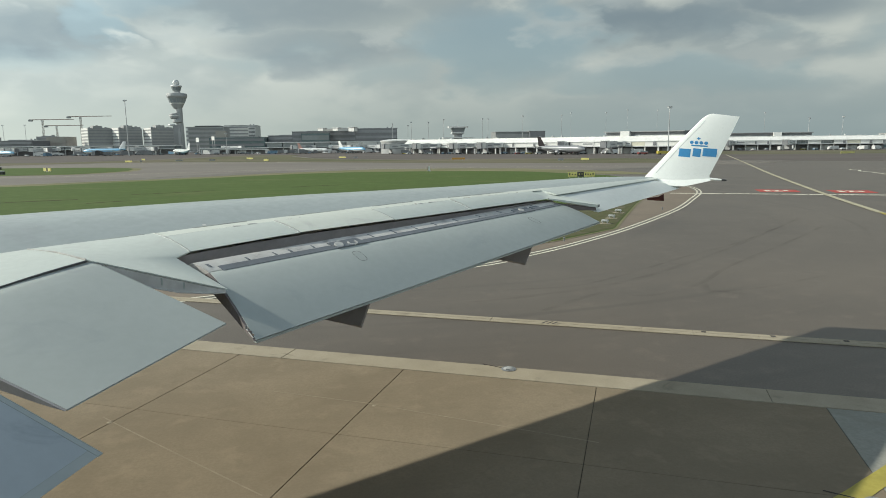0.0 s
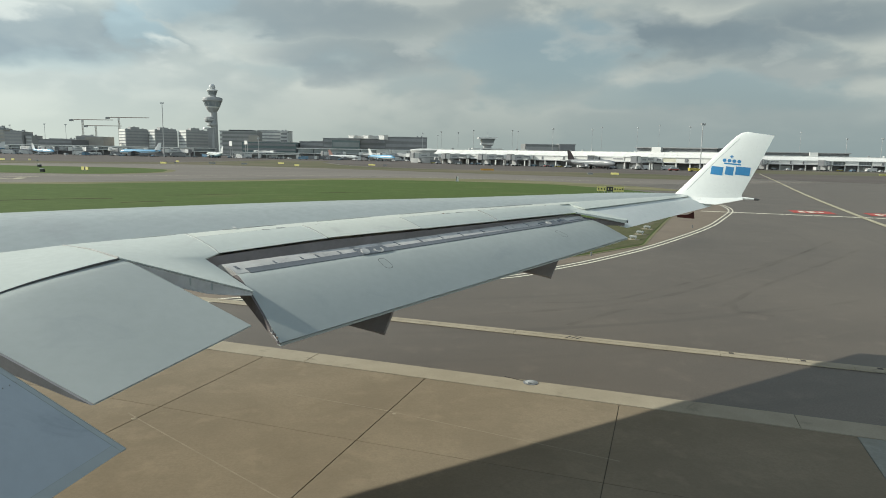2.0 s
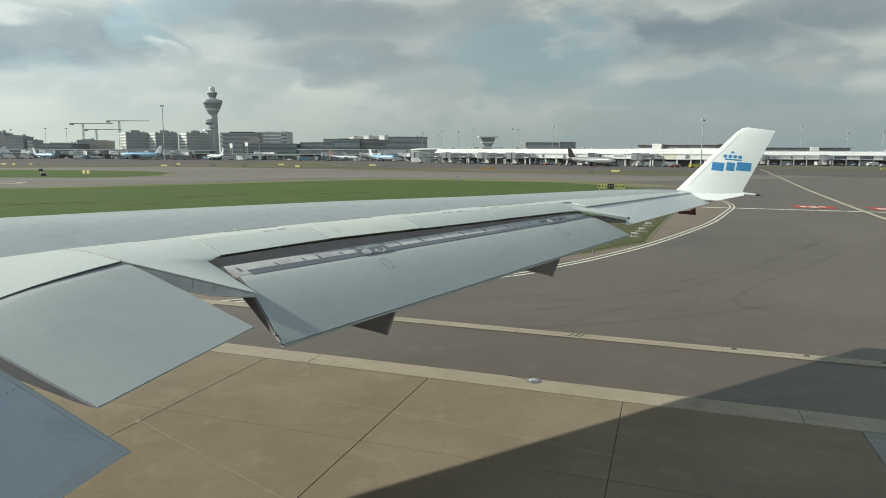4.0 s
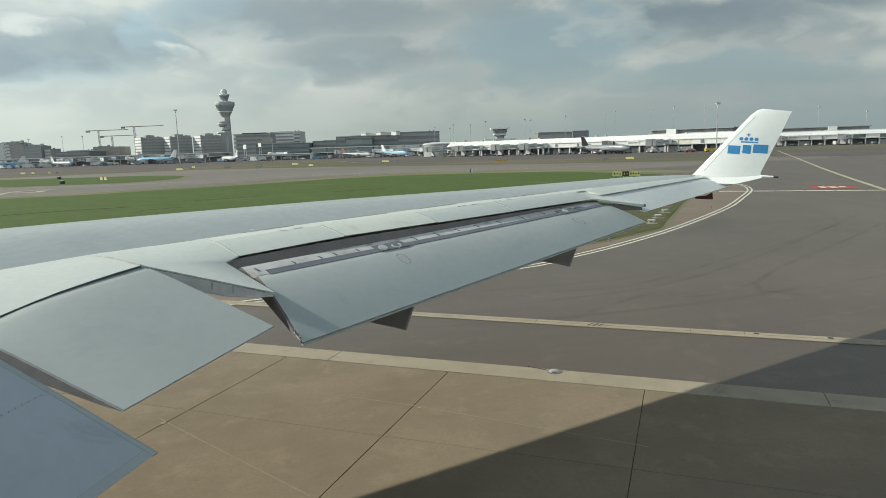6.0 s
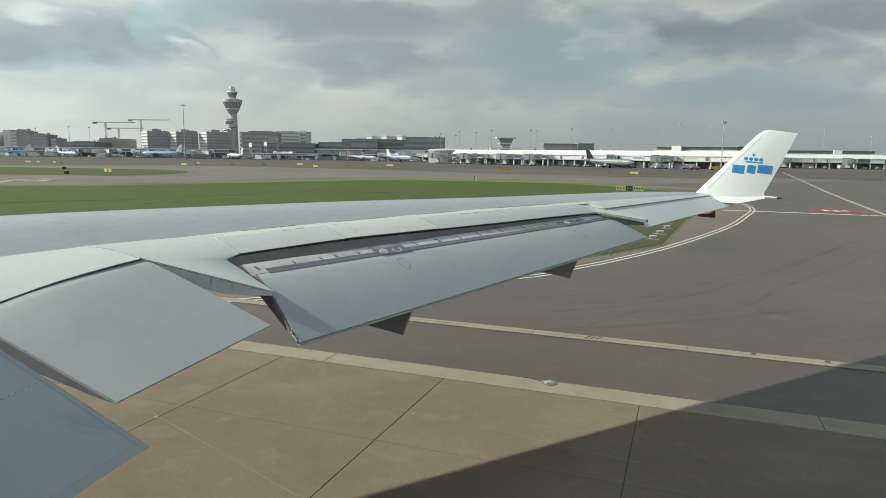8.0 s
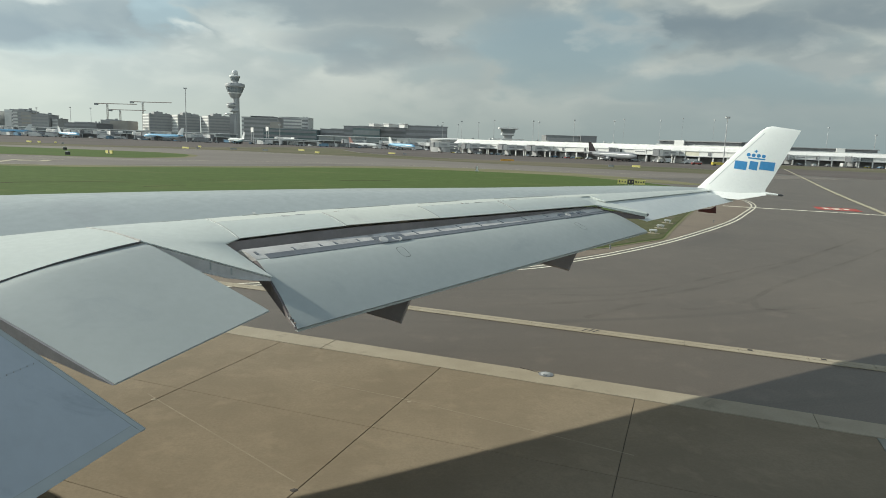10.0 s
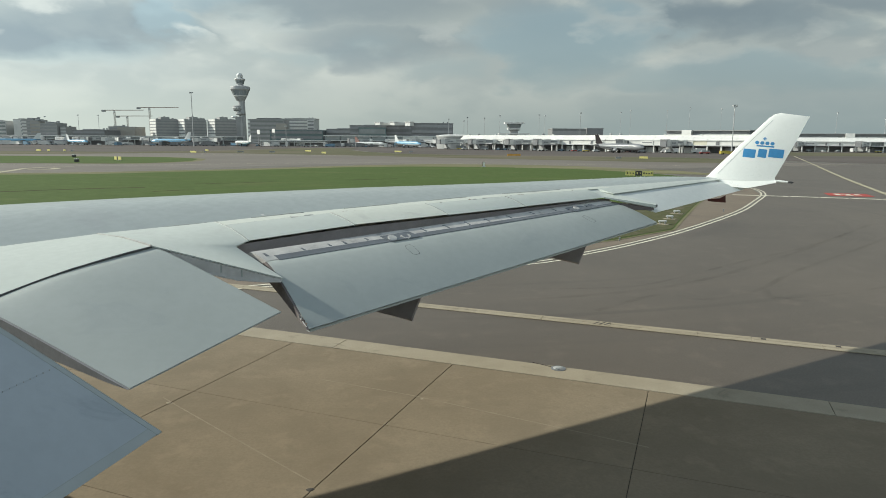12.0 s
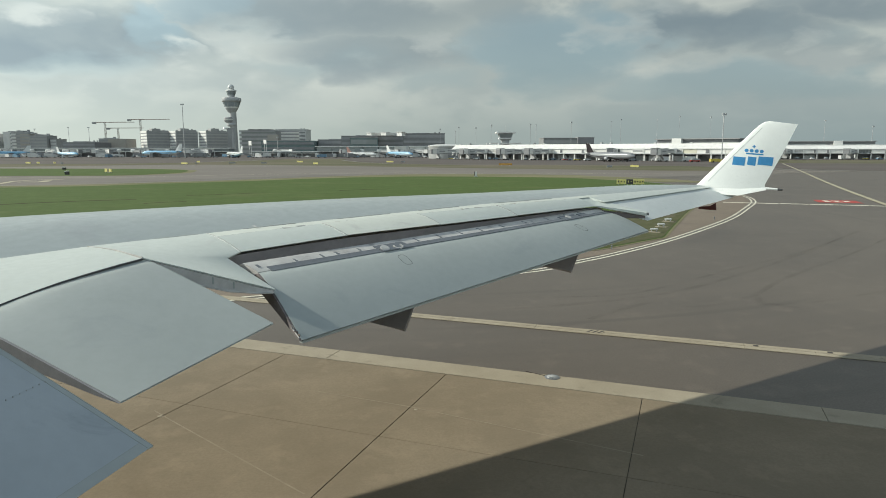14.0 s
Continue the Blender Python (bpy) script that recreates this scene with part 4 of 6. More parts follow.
# inner end of the outer flap
for a, b, r in (((10.24, 4.62, 3.625), (10.16, 4.46, 3.52), 0.010), ((10.22, 4.58, 3.66), (10.225, 4.575, 3.60), 0.006)):
    part("end_fitting", loft(rod(a, b, r, r * 0.7)), "vane", plane)

for dx, dy, dz, sx, sy, sz, mat in ((0.0, 0.0, 0.0, 0.006, 0.026, 0.016, "end_dark"), (0.02, 0.06, 0.05, 0.006, 0.010, 0.028, "rib_grey"), (-0.012, -0.05, -0.03, 0.008, 0.016, 0.010, "primer_brown")):
    part("end_lug", box(10.205 + dx - sx, 10.205 + dx + sx, 4.54 + dy - sy, 4.54 + dy + sy, 3.585 + dz - sz, 3.585 + dz + sz), mat, plane, "small worn metal lug on the flap end")
AILERON = flap_rows((7.62, 6.915, 4.152), (7.50, 4.69, 3.63), (9.89, 6.695, 4.452), (9.70, 4.54, 3.83), n=13, belly=0.080, thick=0.20, nose=0.04, power=0.42, crown=0.046, bias=1.6)
inner_aileron = part("inner_aileron", loft(AILERON), "flap_grey", plane, "drooped grey inner aileron")
part("end_rib", loft([[(p[0] - 0.002, p[1], p[2] - 0.004) for p in AILERON[0]], [(p[0] - 0.020, p[1], p[2] - 0.010) for p in AILERON[0]]]), "rib_grey", inner_aileron, "dark stained inner end of the aileron")
part("edge_strip", loft([[(p[0], p[1] - 0.004, p[2] - 0.004), (p[0], p[1] - 0.006, p[2] - 0.012), (p[0], p[1] + 0.01, p[2] - 0.012), (p[0], p[1] + 0.01, p[2] - 0.004)] for p in (AILERON[0][8], AILERON[6][8], AILERON[12][8])]), "flap_grey", inner_aileron)
part("edge_strip", loft([[(p[0] + 0.002, p[1], p[2] + 0.001), (p[0] + 0.014, p[1], p[2] + 0.001), (p[0] + 0.014, p[1], p[2] - 0.02), (p[0] + 0.002, p[1], p[2] - 0.02)] for p in AILERON[12][1:9]]), "flap_grey", inner_aileron)
INNER = flap_rows((3.1, 5.75, 4.28), (3.1, 4.0, 3.10), (6.80, 6.06, 4.60), (7.42, 4.27, 3.31), belly=0.03, thick=0.28, nose=0.16)
# the flap's blue comes from skylit shade painted into its colour
inner_flap = part("inner_flap", loft(INNER), "flap_skylit", plane, "lowered inner flap, coloured blue-grey to stand in for skylit shade")
part("edge_band", loft([[lifted(lerp(p, q, 0.012), 0.0018), lifted(lerp(p, q, 0.077), 0.0018), lifted(lerp(p, q, 0.077), -0.01), lifted(lerp(p, q, 0.012), -0.01)] for p, q in zip(INNER[-1][2:9], INNER[-2][2:9])]), "flap_edge", inner_flap, "paler band along the flap end")
part("edge_band", loft([[lifted(lerp(row[8], row[7], f), h) for f, h in ((0.02, 0.0015), (0.30, 0.0015), (0.30, -0.008), (0.02, -0.008))] for row in INNER[3:-1] + [[lerp(a, b, 0.91) for a, b in zip(INNER[-2], INNER[-1])]]]), "flap_edge", inner_flap, "paler band along the flap trailing edge")
for f0, f1 in ((0.078, 0.086), (0.0, 0.010)):
    part("edge_strip", loft([[lifted(lerp(p, q, f0), 0.003), lifted(lerp(p, q, f1), 0.003), lifted(lerp(p, q, f1), -0.01), lifted(lerp(p, q, f0), -0.01)] for p, q in zip(INNER[-1][2:9], INNER[-2][2:9])]), "flap_grey", inner_flap)
part("edge_strip", loft([[lifted(lerp(row[8], row[7], f), h) for f, h in ((0.31, 0.001), (0.33, 0.001), (0.33, -0.008), (0.31, -0.008))] for row in INNER[3:]]), "flap_grey", inner_flap)
for k in range(26):
    p = Vector(lerp((7.09, 5.09, 3.905), (5.5, 4.985, 3.80), k / 25)) + Vector((-0.01, -0.015, 0.022))
    bm = turned([(0.0048, -0.012), (0.0048, 0.0008), (0.0, 0.0012)], 6)
    bmesh.ops.transform(bm, matrix=Matrix.Translation(p), verts=bm.verts[:])
    part("rivet", bm, "worn_seam", inner_flap)

# seam along the inner hinge, and the outer wedge
bm = bmesh.new()
add_loft(bm, [[lifted(p, 0.002), lifted(p, -0.022), (p[0], p[1] - 0.012, p[2] - 0.022), (p[0], p[1] - 0.012, p[2] - 0.004)] for p in [at(HINGE, x) for x in (3.0, 5.5, 6.6, 7.4, 8.0, 8.3, 8.64, 9.1, 9.5, 9.84)]])
part("hinge_seam", bm, "seam", plane)
bm = loft([[(19.06, 1.80, 4.612), (19.58, 1.86, 4.708), (19.58, 1.86, 4.64), (19.06, 1.80, 4.580)],
           [(19.25, 0.62, 4.452), (19.42, 0.60, 4.462), (19.42, 0.60, 4.392), (19.25, 0.62, 4.378)]])
part("outer_wedge", bm, "wing_white", plane, "white fixed wedge beside the outer aileron")
# dark plate painted in for the shade inside the wedge's hollow end
part("wedge_end", box(19.26, 19.412, 0.585, 0.598, 4.39, 4.445), "seam", plane, "dark plate standing in for the shaded hollow of the wedge")
# shade below the wedge is put into this rib's dark colour
part("outer_wedge_rib", loft([[(19.1, 1.7, 4.5), (19.2, 1.7, 4.5), (19.2, 1.7, 4.3), (19.1, 1.7, 4.3)], [(19.27, 0.66, 4.375), (19.36, 0.66, 4.375), (19.36, 0.66, 4.32), (19.27, 0.66, 4.32)]]), "end_dark", plane)
part("outer_aileron", loft(flap_rows((19.64, 1.85, 4.722), (19.25, 0.60, 4.27), (24.3, -0.84, 4.772), (24.72, -1.66, 4.518), belly=0.03, thick=0.14, nose=0.05)), "aileron_lit", plane, "outer aileron, colour paled to stand in for more sun")
curved_panel("outer_panel", [panel_row(x, [(19.05, 1.79, 4.66), (24.6, -0.98, 4.80)], x - 0.2, 0, 1, 4, 0.003, 0.01) for x in (19.6, 21, 22.5, 24, 24.78)], 0.08, "wing_white", "white strip ahead of the outer aileron")

part("closing_panel", plate([lifted(p, 0.004) for p in (at(CREASE, 19.32), at(CREASE, 20.06), (19.66, 1.87, 4.725), (19.04, 1.79, 4.60))], 0.03), "wing_white", plane, "white panel closing the end of the spoilers")
# flap track fairings under the outer flap
for x, y, z, s in ((12.85, 4.62, 3.06, 1.0), (17.15, 2.50, 3.42, 0.93)):
    prof = [(1.0, 0.30, 0.62, 0.04, 0), (0.75, 0.12, 0.62, 0.10, 0), (0.35, 0.0, 0.60, 0.13, 0), (0.0, -0.05, 0.55, 0.13, 0), (-0.36 * s, -0.10, 0.42, 0.10, 0.02), (-0.66 * s, -0.13, 0.33, 0.05, 0.16)]
    rings = []
    for dy, lo, hi, w, lean in prof:
        rings.append([(x - w, y + dy + lean, z + lo + 0.05), (x, y + dy + lean, z + lo), (x + w, y + dy + lean, z + lo + 0.05), (x + w, y + dy, z + hi), (x, y + dy, z + hi + 0.02), (x - w, y + dy, z + hi)])
    part("track_fairing", loft(rings), "fairing", plane, "dark grey flap track fairing")


# ---- winglet ----
def foil_ring(lead, trail, thick, n=8):
    a, b = Vector(lead), Vector(trail)
    ring = []
    for i in range(n):
        t = (i / (n - 1)) ** 1.6
        w = thick * (2.6 * math.sqrt(max(t, 0)) * (1 - t) + 0.04)
        ring.append(tuple(a.lerp(b, t) + Vector((-w / 2, 0, 0))))
    for i in range(n - 1, -1, -1):
        t = (i / (n - 1)) ** 1.6
        w = thick * (2.6 * math.sqrt(max(t, 0)) * (1 - t) + 0.04)
        ring.append(tuple(a.lerp(b, t) + Vector((w / 2, 0, 0))))
    return ring


winglet = part("winglet", loft([foil_ring((24.74, -0.50, 4.80), (24.83, -2.50, 4.76), 0.16, 24), foil_ring((24.80, -0.62, 4.90), (24.86, -2.49, 4.90), 0.15, 24),
                                foil_ring((25.05, -1.50, 5.86), (25.10, -2.93, 5.80), 0.11, 24), foil_ring((25.27, -2.24, 6.64), (25.30, -3.27, 6.56), 0.075, 24),
                                foil_ring((25.30, -2.40, 6.755), (25.33, -3.31, 6.64), 0.055, 24), foil_ring((25.31, -2.55, 6.785), (25.34, -3.33, 6.68), 0.02, 24)]), "winglet", plane, "tall white winglet with a blue emblem")
part("winglet_root", loft([[(24.45, -0.55, 4.72), (24.8, -0.50, 4.82), (24.9, -0.5, 4.75), (24.6, -0.55, 4.55)],
                           [(24.40, -1.2, 4.62), (24.72, -1.2, 4.80), (24.9, -1.2, 4.75), (24.6, -1.2, 4.50)],
                           [(24.5, -1.75, 4.58), (24.74, -1.75, 4.78), (24.9, -1.75, 4.74), (24.7, -1.75, 4.55)],
                           [(24.80, -2.52, 4.74), (24.82, -2.52, 4.80), (24.88, -2.52, 4.79), (24.85, -2.52, 4.73)]]), "winglet", plane, "white faired root of the winglet")
boom = part("light_boom", loft([[tuple(Vector((24.86, y, z)) + Vector((r * math.cos(q), 0, r * math.sin(q)))) for q in [2 * math.pi * i / 8 for i in range(8)]]
                                for y, z, r in ((-2.2, 4.80, 0.05), (-2.5, 4.785, 0.045), (-2.84, 4.765, 0.03))]), "winglet", plane, "thin white boom behind the winglet")
part("lamp_tip", loft([[tuple(Vector((24.86, y, z)) + Vector((r * math.cos(q), 0, r * math.sin(q)))) for q in [2 * math.pi * i / 8 for i in range(8)]]
                       for y, z, r in ((-2.84, 4.765, 0.034), (-2.95, 4.757, 0.03), (-2.99, 4.755, 0.008))]), "seam", boom, "dark lamp tip")
part("lower_winglet", loft([[(24.2, -0.66, 4.235), (24.28, -0.66, 4.235), (24.28, -0.98, 4.27), (24.28, -1.14, 4.37), (24.2, -1.14, 4.37), (24.2, -0.98, 4.27)], [(24.22, -0.66, 4.175), (24.26, -0.66, 4.175), (24.26, -0.98, 4.155), (24.26, -1.16, 4.15), (24.22, -1.16, 4.15), (24.22, -0.98, 4.155)]]), "rust", plane, "small red-brown lower winglet")


def on_winglet(y, z, proud=0.004):
    """A place on the inner face of the winglet, found between the two sections that hold it."""
    rings = (((24.80, -0.62, 4.90), (24.86, -2.49, 4.90), 0.15), ((25.05, -1.50, 5.86), (25.10, -2.93, 5.80), 0.11), ((25.27, -2.24, 6.64), (25.30, -3.27, 6.56), 0.075))
    low, high = (rings[0], rings[1]) if z < 5.83 else (rings[1], rings[2])
    c, f = 0.5, 0.5
    for k in range(12):
        p, q = lerp(low[0], low[1], c), lerp(high[0], high[1], c)
        f = (z - p[2]) / (q[2] - p[2])
        lead, trail = lerp(low[0], high[0], f), lerp(low[1], high[1], f)
        c = min(1.0, max(0.001, (y - lead[1]) / (trail[1] - lead[1])))
    w = (low[2] + (high[2] - low[2]) * f) * (2.6 * math.sqrt(c) * (1 - c) + 0.04)
    return Vector((lerp(lead, trail, c)[0] - w / 2 - proud, y, z))


def emblem(name, pts, label=""):
    """A painted shape on the winglet's inner face, split so that it follows the curve."""
    bm = bmesh.new()
    face = bm.faces.new([bm.verts.new((0, y, z)) for y, z in pts])
    bmesh.ops.triangulate(bm, faces=[face])
    for k in range(2):
        bmesh.ops.subdivide_edges(bm, edges=bm.edges[:], cuts=1, use_grid_fill=True)
    for v in bm.verts:
        v.co = on_winglet(v.co.y, v.co.z)
    skin_faces = bmesh.ops.extrude_face_region(bm, geom=bm.faces[:])
    for g in skin_faces["geom"]:
        if isinstance(g, bmesh.types.BMVert):
            g.co.x += 0.006
    bmesh.ops.recalc_face_normals(bm, faces=bm.faces[:])
    return part(name, bm, "blue", winglet, label)


UP = 0.20
for y0, y1 in ((-1.56, -1.90), (-1.97, -2.20), (-2.26, -2.67)):
    emblem("emblem_block", [(y0 - 0.03, 5.535 + UP), (y0, 5.29 + UP), (y1, 5.255 + UP), (y1 - 0.03, 5.505 + UP)], "plain blue block")
emblem("emblem_bar", [(-1.935, 5.645 + UP), (-1.93, 5.605 + UP), (-2.41, 5.565 + UP), (-2.415, 5.605 + UP)])
for y in (-1.945, -2.085, -2.225, -2.365):
    emblem("emblem_dot", [(y + 0.056 * math.cos(2 * math.pi * i / 14), 5.715 + UP + 0.08 * (y + 1.945) + 0.052 * math.sin(2 * math.pi * i / 14)) for i in range(14)])
CY, CZ = -2.15, 5.825 + UP
emblem("emblem_cross", [(CY - 0.016, CZ + 0.046), (CY - 0.016, CZ - 0.046), (CY + 0.016, CZ - 0.046), (CY + 0.016, CZ + 0.046)])
emblem("emblem_cross", [(CY - 0.05, CZ + 0.014), (CY - 0.05, CZ - 0.014), (CY - 0.017, CZ - 0.014), (CY - 0.017, CZ + 0.014)])
emblem("emblem_cross", [(CY + 0.017, CZ + 0.014), (CY + 0.017, CZ - 0.014), (CY + 0.05, CZ - 0.014), (CY + 0.05, CZ + 0.014)])
LINE_AT = [lerp((-0.90, 4.98), (-1.66, 5.85), k / 5) for k in range(5)] + [lerp((-1.66, 5.85), (-2.34, 6.58), k / 5) for k in range(6)]
part("panel_line", loft([[tuple(on_winglet(y, z)), tuple(on_winglet(y - 0.016, z)), tuple(on_winglet(y - 0.016, z, -0.01)), tuple(on_winglet(y, z, -0.01))] for y, z in LINE_AT]), "flap_grey", winglet)


# ---- engine and undercarriage below the wing ----
def turned_y(profile, n=24):
    """A solid of revolution about the y axis from (radius, y) pairs."""
    return loft([[(r * math.cos(2 * math.pi * i / n), y, r * math.sin(2 * math.pi * i / n)) for i in range(n)] for r, y in profile])


def shifted(bm, x, y, z):
    bmesh.ops.translate(bm, verts=bm.verts[:], vec=(x, y, z))
    return bm


part("engine", shifted(turned_y([(0.4, -2.6), (0.8, -2.2), (1.2, -0.8), (1.38, 0.8), (1.36, 2.2), (1.22, 2.9)]), 8.55, 15.2, 2.35), "fuselage", plane, "white engine nacelle")
part("pylon", loft([[(8.4, 13.0, 3.4), (8.7, 13.0, 3.4), (8.7, 13.0, 4.1), (8.4, 13.0, 4.1)], [(8.5, 16.6, 3.5), (8.6, 16.6, 3.5), (8.6, 16.6, 3.8), (8.5, 16.6, 3.8)]]), "fuselage", plane)
for x, y, z in ((5.3, 7.2, 3.6), (-5.3, 7.2, 3.6), (0.0, 24.0, 2.6)):
    gear = part("gear_leg", loft(rod((x, y, 0.6), (x, y, z), 0.16, n=10)), "vane", plane)
    for dx in (-0.45, 0.45):
        for dy in ((-0.75, 0.75) if x else (0.0,)):
            bm = turned([(0.3, -0.2), (0.6, -0.2), (0.66, -0.12), (0.66, 0.12), (0.6, 0.2), (0.3, 0.2)], 20)
            bmesh.ops.transform(bm, matrix=Matrix.Translation((x + dx, y + dy, 0.69)) @ pose(0, 0, 0, 0, 90, 0), verts=bm.verts[:])
            part("wheel", bm, "seam", gear)

# ---- fuselage behind the camera ----
rings = []
for y, r, z in ((30, 0.4, 4.4), (28, 1.5, 4.5), (25, 2.5, 4.8), (21, 2.95, 5.0), (-16, 2.95, 5.0), (-24, 2.2, 5.7), (-30, 0.9, 6.6)):
    rings.append([(r * math.cos(2 * math.pi * i / 28), y, z + r * math.sin(2 * math.pi * i / 28)) for i in range(28)])
part("fuselage", loft(rings), "fuselage", plane, "white rounded fuselage")
part("tail_fin", loft([foil_ring((0, -16.5, 7.9), (0, -27, 7.6), 0.7), foil_ring((0, -25, 16.8), (0, -29, 16.8), 0.3)]), "fuselage", plane, "white tail fin")



# ---- distance: terminal, towers, parked aircraft ----
MAT.update(
    pier_white=material("pier_white_cladding", (0.80, 0.80, 0.77), (0.72, 0.72, 0.69), 0.05, 0.6, 0.5, coords="object", vary=0.15),
    pier_roof=material("pier_roof_grey", (0.32, 0.33, 0.33), None, 0.05, 0.5, 0.6),
    # most dark wall and glazing tones below are raised to stand in for haze
    dim=material("hazed_undercroft", (0.20, 0.20, 0.20), (0.16, 0.16, 0.16), 0.05, 0.5, 0.8),
    glass=material("hazed_glazing", (0.25, 0.28, 0.285), (0.20, 0.225, 0.23), 0.05, 0.3, 0.12),
    teal_glass=material("teal_glazing", (0.12, 0.175, 0.18), (0.09, 0.14, 0.145), 0.04, 0.2, 0.15),
    slate=material("hazed_slate_cladding", (0.225, 0.232, 0.24), (0.19, 0.197, 0.205), 0.03, 0.3, 0.6),
    tower_glass=material("tower_glazing", (0.29, 0.33, 0.35), (0.25, 0.29, 0.31), 0.08, 0.5, 0.3),
    grey_wall=material("hazed_grey_cladding", (0.56, 0.575, 0.57), (0.49, 0.505, 0.50), 0.03, 0.3, 0.6),
    dark_wall=material("hazed_dark_cladding", (0.31, 0.32, 0.325), (0.26, 0.27, 0.275), 0.03, 0.3, 0.6),
    pale_wall=material("pale_cladding", (0.68, 0.69, 0.67), (0.60, 0.61, 0.60), 0.04, 0.3, 0.6),
    mid_wall=material("hazed_mid_cladding", (0.36, 0.37, 0.365), (0.31, 0.32, 0.317), 0.03, 0.3, 0.6),
    hotel_wall=material("hotel_grey_cladding", (0.40, 0.41, 0.40), (0.34, 0.35, 0.345), 0.03, 0.3, 0.6),
    grey_dark=material("hazed_deep_cladding", (0.24, 0.25, 0.25), (0.20, 0.21, 0.21), 0.03, 0.3, 0.6),
    cream_wall=material("cream_cladding", (0.66, 0.64, 0.52), (0.60, 0.58, 0.47), 0.1, 0.6, 0.5),
    beige_wall=material("beige_cladding", (0.42, 0.40, 0.36), None, 0.03, 0.3, 0.7),
    tower_grey=material("tower_concrete", (0.40, 0.415, 0.42), (0.34, 0.355, 0.36), 0.08, 0.5, 0.6),
    steel=material("galvanised_steel", (0.48, 0.49, 0.49), None, 0.5, 4.0, 0.5, 0.2),
    crane_paint=material("crane_paint", (0.24, 0.20, 0.17), None, 0.5, 4.0, 0.6),
    # this blue is paled to stand in for distance haze
    jet_blue=material("hazed_jet_blue_paint", (0.22, 0.46, 0.66), (0.20, 0.42, 0.61), 0.1, 1.0, 0.3),
    jet_white=material("jet_white_paint", (0.72, 0.74, 0.73), None, 0.1, 1.0, 0.3),
    jet_silver=material("jet_silver_paint", (0.26, 0.272, 0.285), (0.22, 0.232, 0.245), 0.1, 1.0, 0.3),
    jet_dark=material("jet_dark_paint", (0.018, 0.014, 0.017), None, 0.3, 2.0, 0.7, spec=0.2),
    jet_pale=material("jet_pale_cyan_paint", (0.50, 0.74, 0.80), None, 0.1, 1.0, 0.3),
    jet_orange=material("jet_orange_paint", (0.34, 0.20, 0.17), None, 0.3, 2.0, 0.35),
    sign_yellow=material("sign_yellow", (0.60, 0.55, 0.20), (0.54, 0.50, 0.18), 1.0, 6.0, 0.5),
    sign_black=material("sign_black", (0.03, 0.03, 0.03), None, 1.0, 6.0, 0.5),
    sign_white=material("post_white", (0.68, 0.68, 0.66), None, 1.0, 6.0, 0.5),
    orange=material("orange_panel", (0.60, 0.32, 0.06), None, 1.0, 6.0, 0.5),
    car_red=material("vehicle_red", (0.30, 0.06, 0.05), None, 0.5, 4.0, 0.3),
    car_white=material("vehicle_white", (0.62, 0.63, 0.62), None, 0.5, 4.0, 0.3),
    car_blue=material("vehicle_blue", (0.13, 0.24, 0.34), None, 0.5, 4.0, 0.3),
    car_yellow=material("vehicle_yellow", (0.55, 0.45, 0.08), None, 0.5, 4.0, 0.3),
    car_grey=material("vehicle_grey", (0.20, 0.21, 0.22), None, 0.5, 4.0, 0.3),
    tyre=material("tyre_rubber", (0.02, 0.02, 0.02), None, 2.0, 10, 0.9),
)


def place(x, y, turn=0.0, z=0.0):
    return pose(x, y, z, 0, 0, turn)


def office_block(x0, x1, y, top, depth, wall, band, storeys, label, pale_end=0.0, plant=0.0, base=0.0, turn=0.0):
    """A storeyed block: body, one glazed band with a proud sill for each storey, a parapet and roof plant."""
    w = x1 - x0
    ob = thing("office_building", place((x0 + x1) / 2, y, turn), label, "building", "airport office buildings")
    part("wall", box(-w / 2, w / 2, 0, depth, 0, top), wall, ob)
    part("roof", box(-w / 2 - 0.3, w / 2 + 0.3, -0.3, depth + 0.3, top, top + 0.5), "pier_roof", ob)
    step = (top - base) / storeys
    e = w * pale_end
    for k in range(storeys):
        z0 = base + step * k + step * 0.30
        part("window_band", box(-w / 2 + e + 0.8, w / 2 - 0.8, -0.25, 0.05, z0, z0 + step * 0.48), band, ob)
        part("sill", box(-w / 2 + e + 0.5, w / 2 - 0.5, -0.5, 0.0, z0 - 0.25, z0 - 0.02), wall, ob)
        if e:
            part("end_panel", box(-w / 2 + 0.2, -w / 2 + e, -0.7, 0.0, z0 - step * 0.12, z0 + step * 0.42), "pale_wall", ob)
    if turn:
        for k in range(storeys):
            z0 = base + step * k + step * 0.30
            part("end_window", box(-w / 2 - 0.2, -w / 2 + 0.05, 0.8, depth - 0.8, z0, z0 + step * 0.34), band, ob)
            part("end_spandrel", box(-w / 2 - 0.5, -w / 2, 0.2, depth - 0.2, z0 + step * 0.36, z0 + step * 0.96), "pier_white", ob)
    if plant:
        part("roof_plant", box(-w * 0.28, w * 0.12, depth * 0.2, depth * 0.8, top + 0.5, top + plant), "dark_wall", ob)
        part("roof_plant", box(w * 0.15, w * 0.40, depth * 0.3, depth * 0.8, top + 0.5, top + plant * 0.55), "grey_wall", ob)
        for dx in (-0.2, -0.05, 0.05, 0.25, 0.35):
            part("vent", box(w * dx, w * dx + 1.4, depth * 0.4, depth * 0.4 + 1.4, top + 0.5, top + plant + 1.2 * (dx > 0.1)), "dark_wall", ob)
    return ob


# offices on the skyline
office_block(-597.7, -579.0, 905, 31.0, 24, MAT["pale_wall"], MAT["glass"], 7, "pale airport office block with dark window bands", 0.5, 1.5)
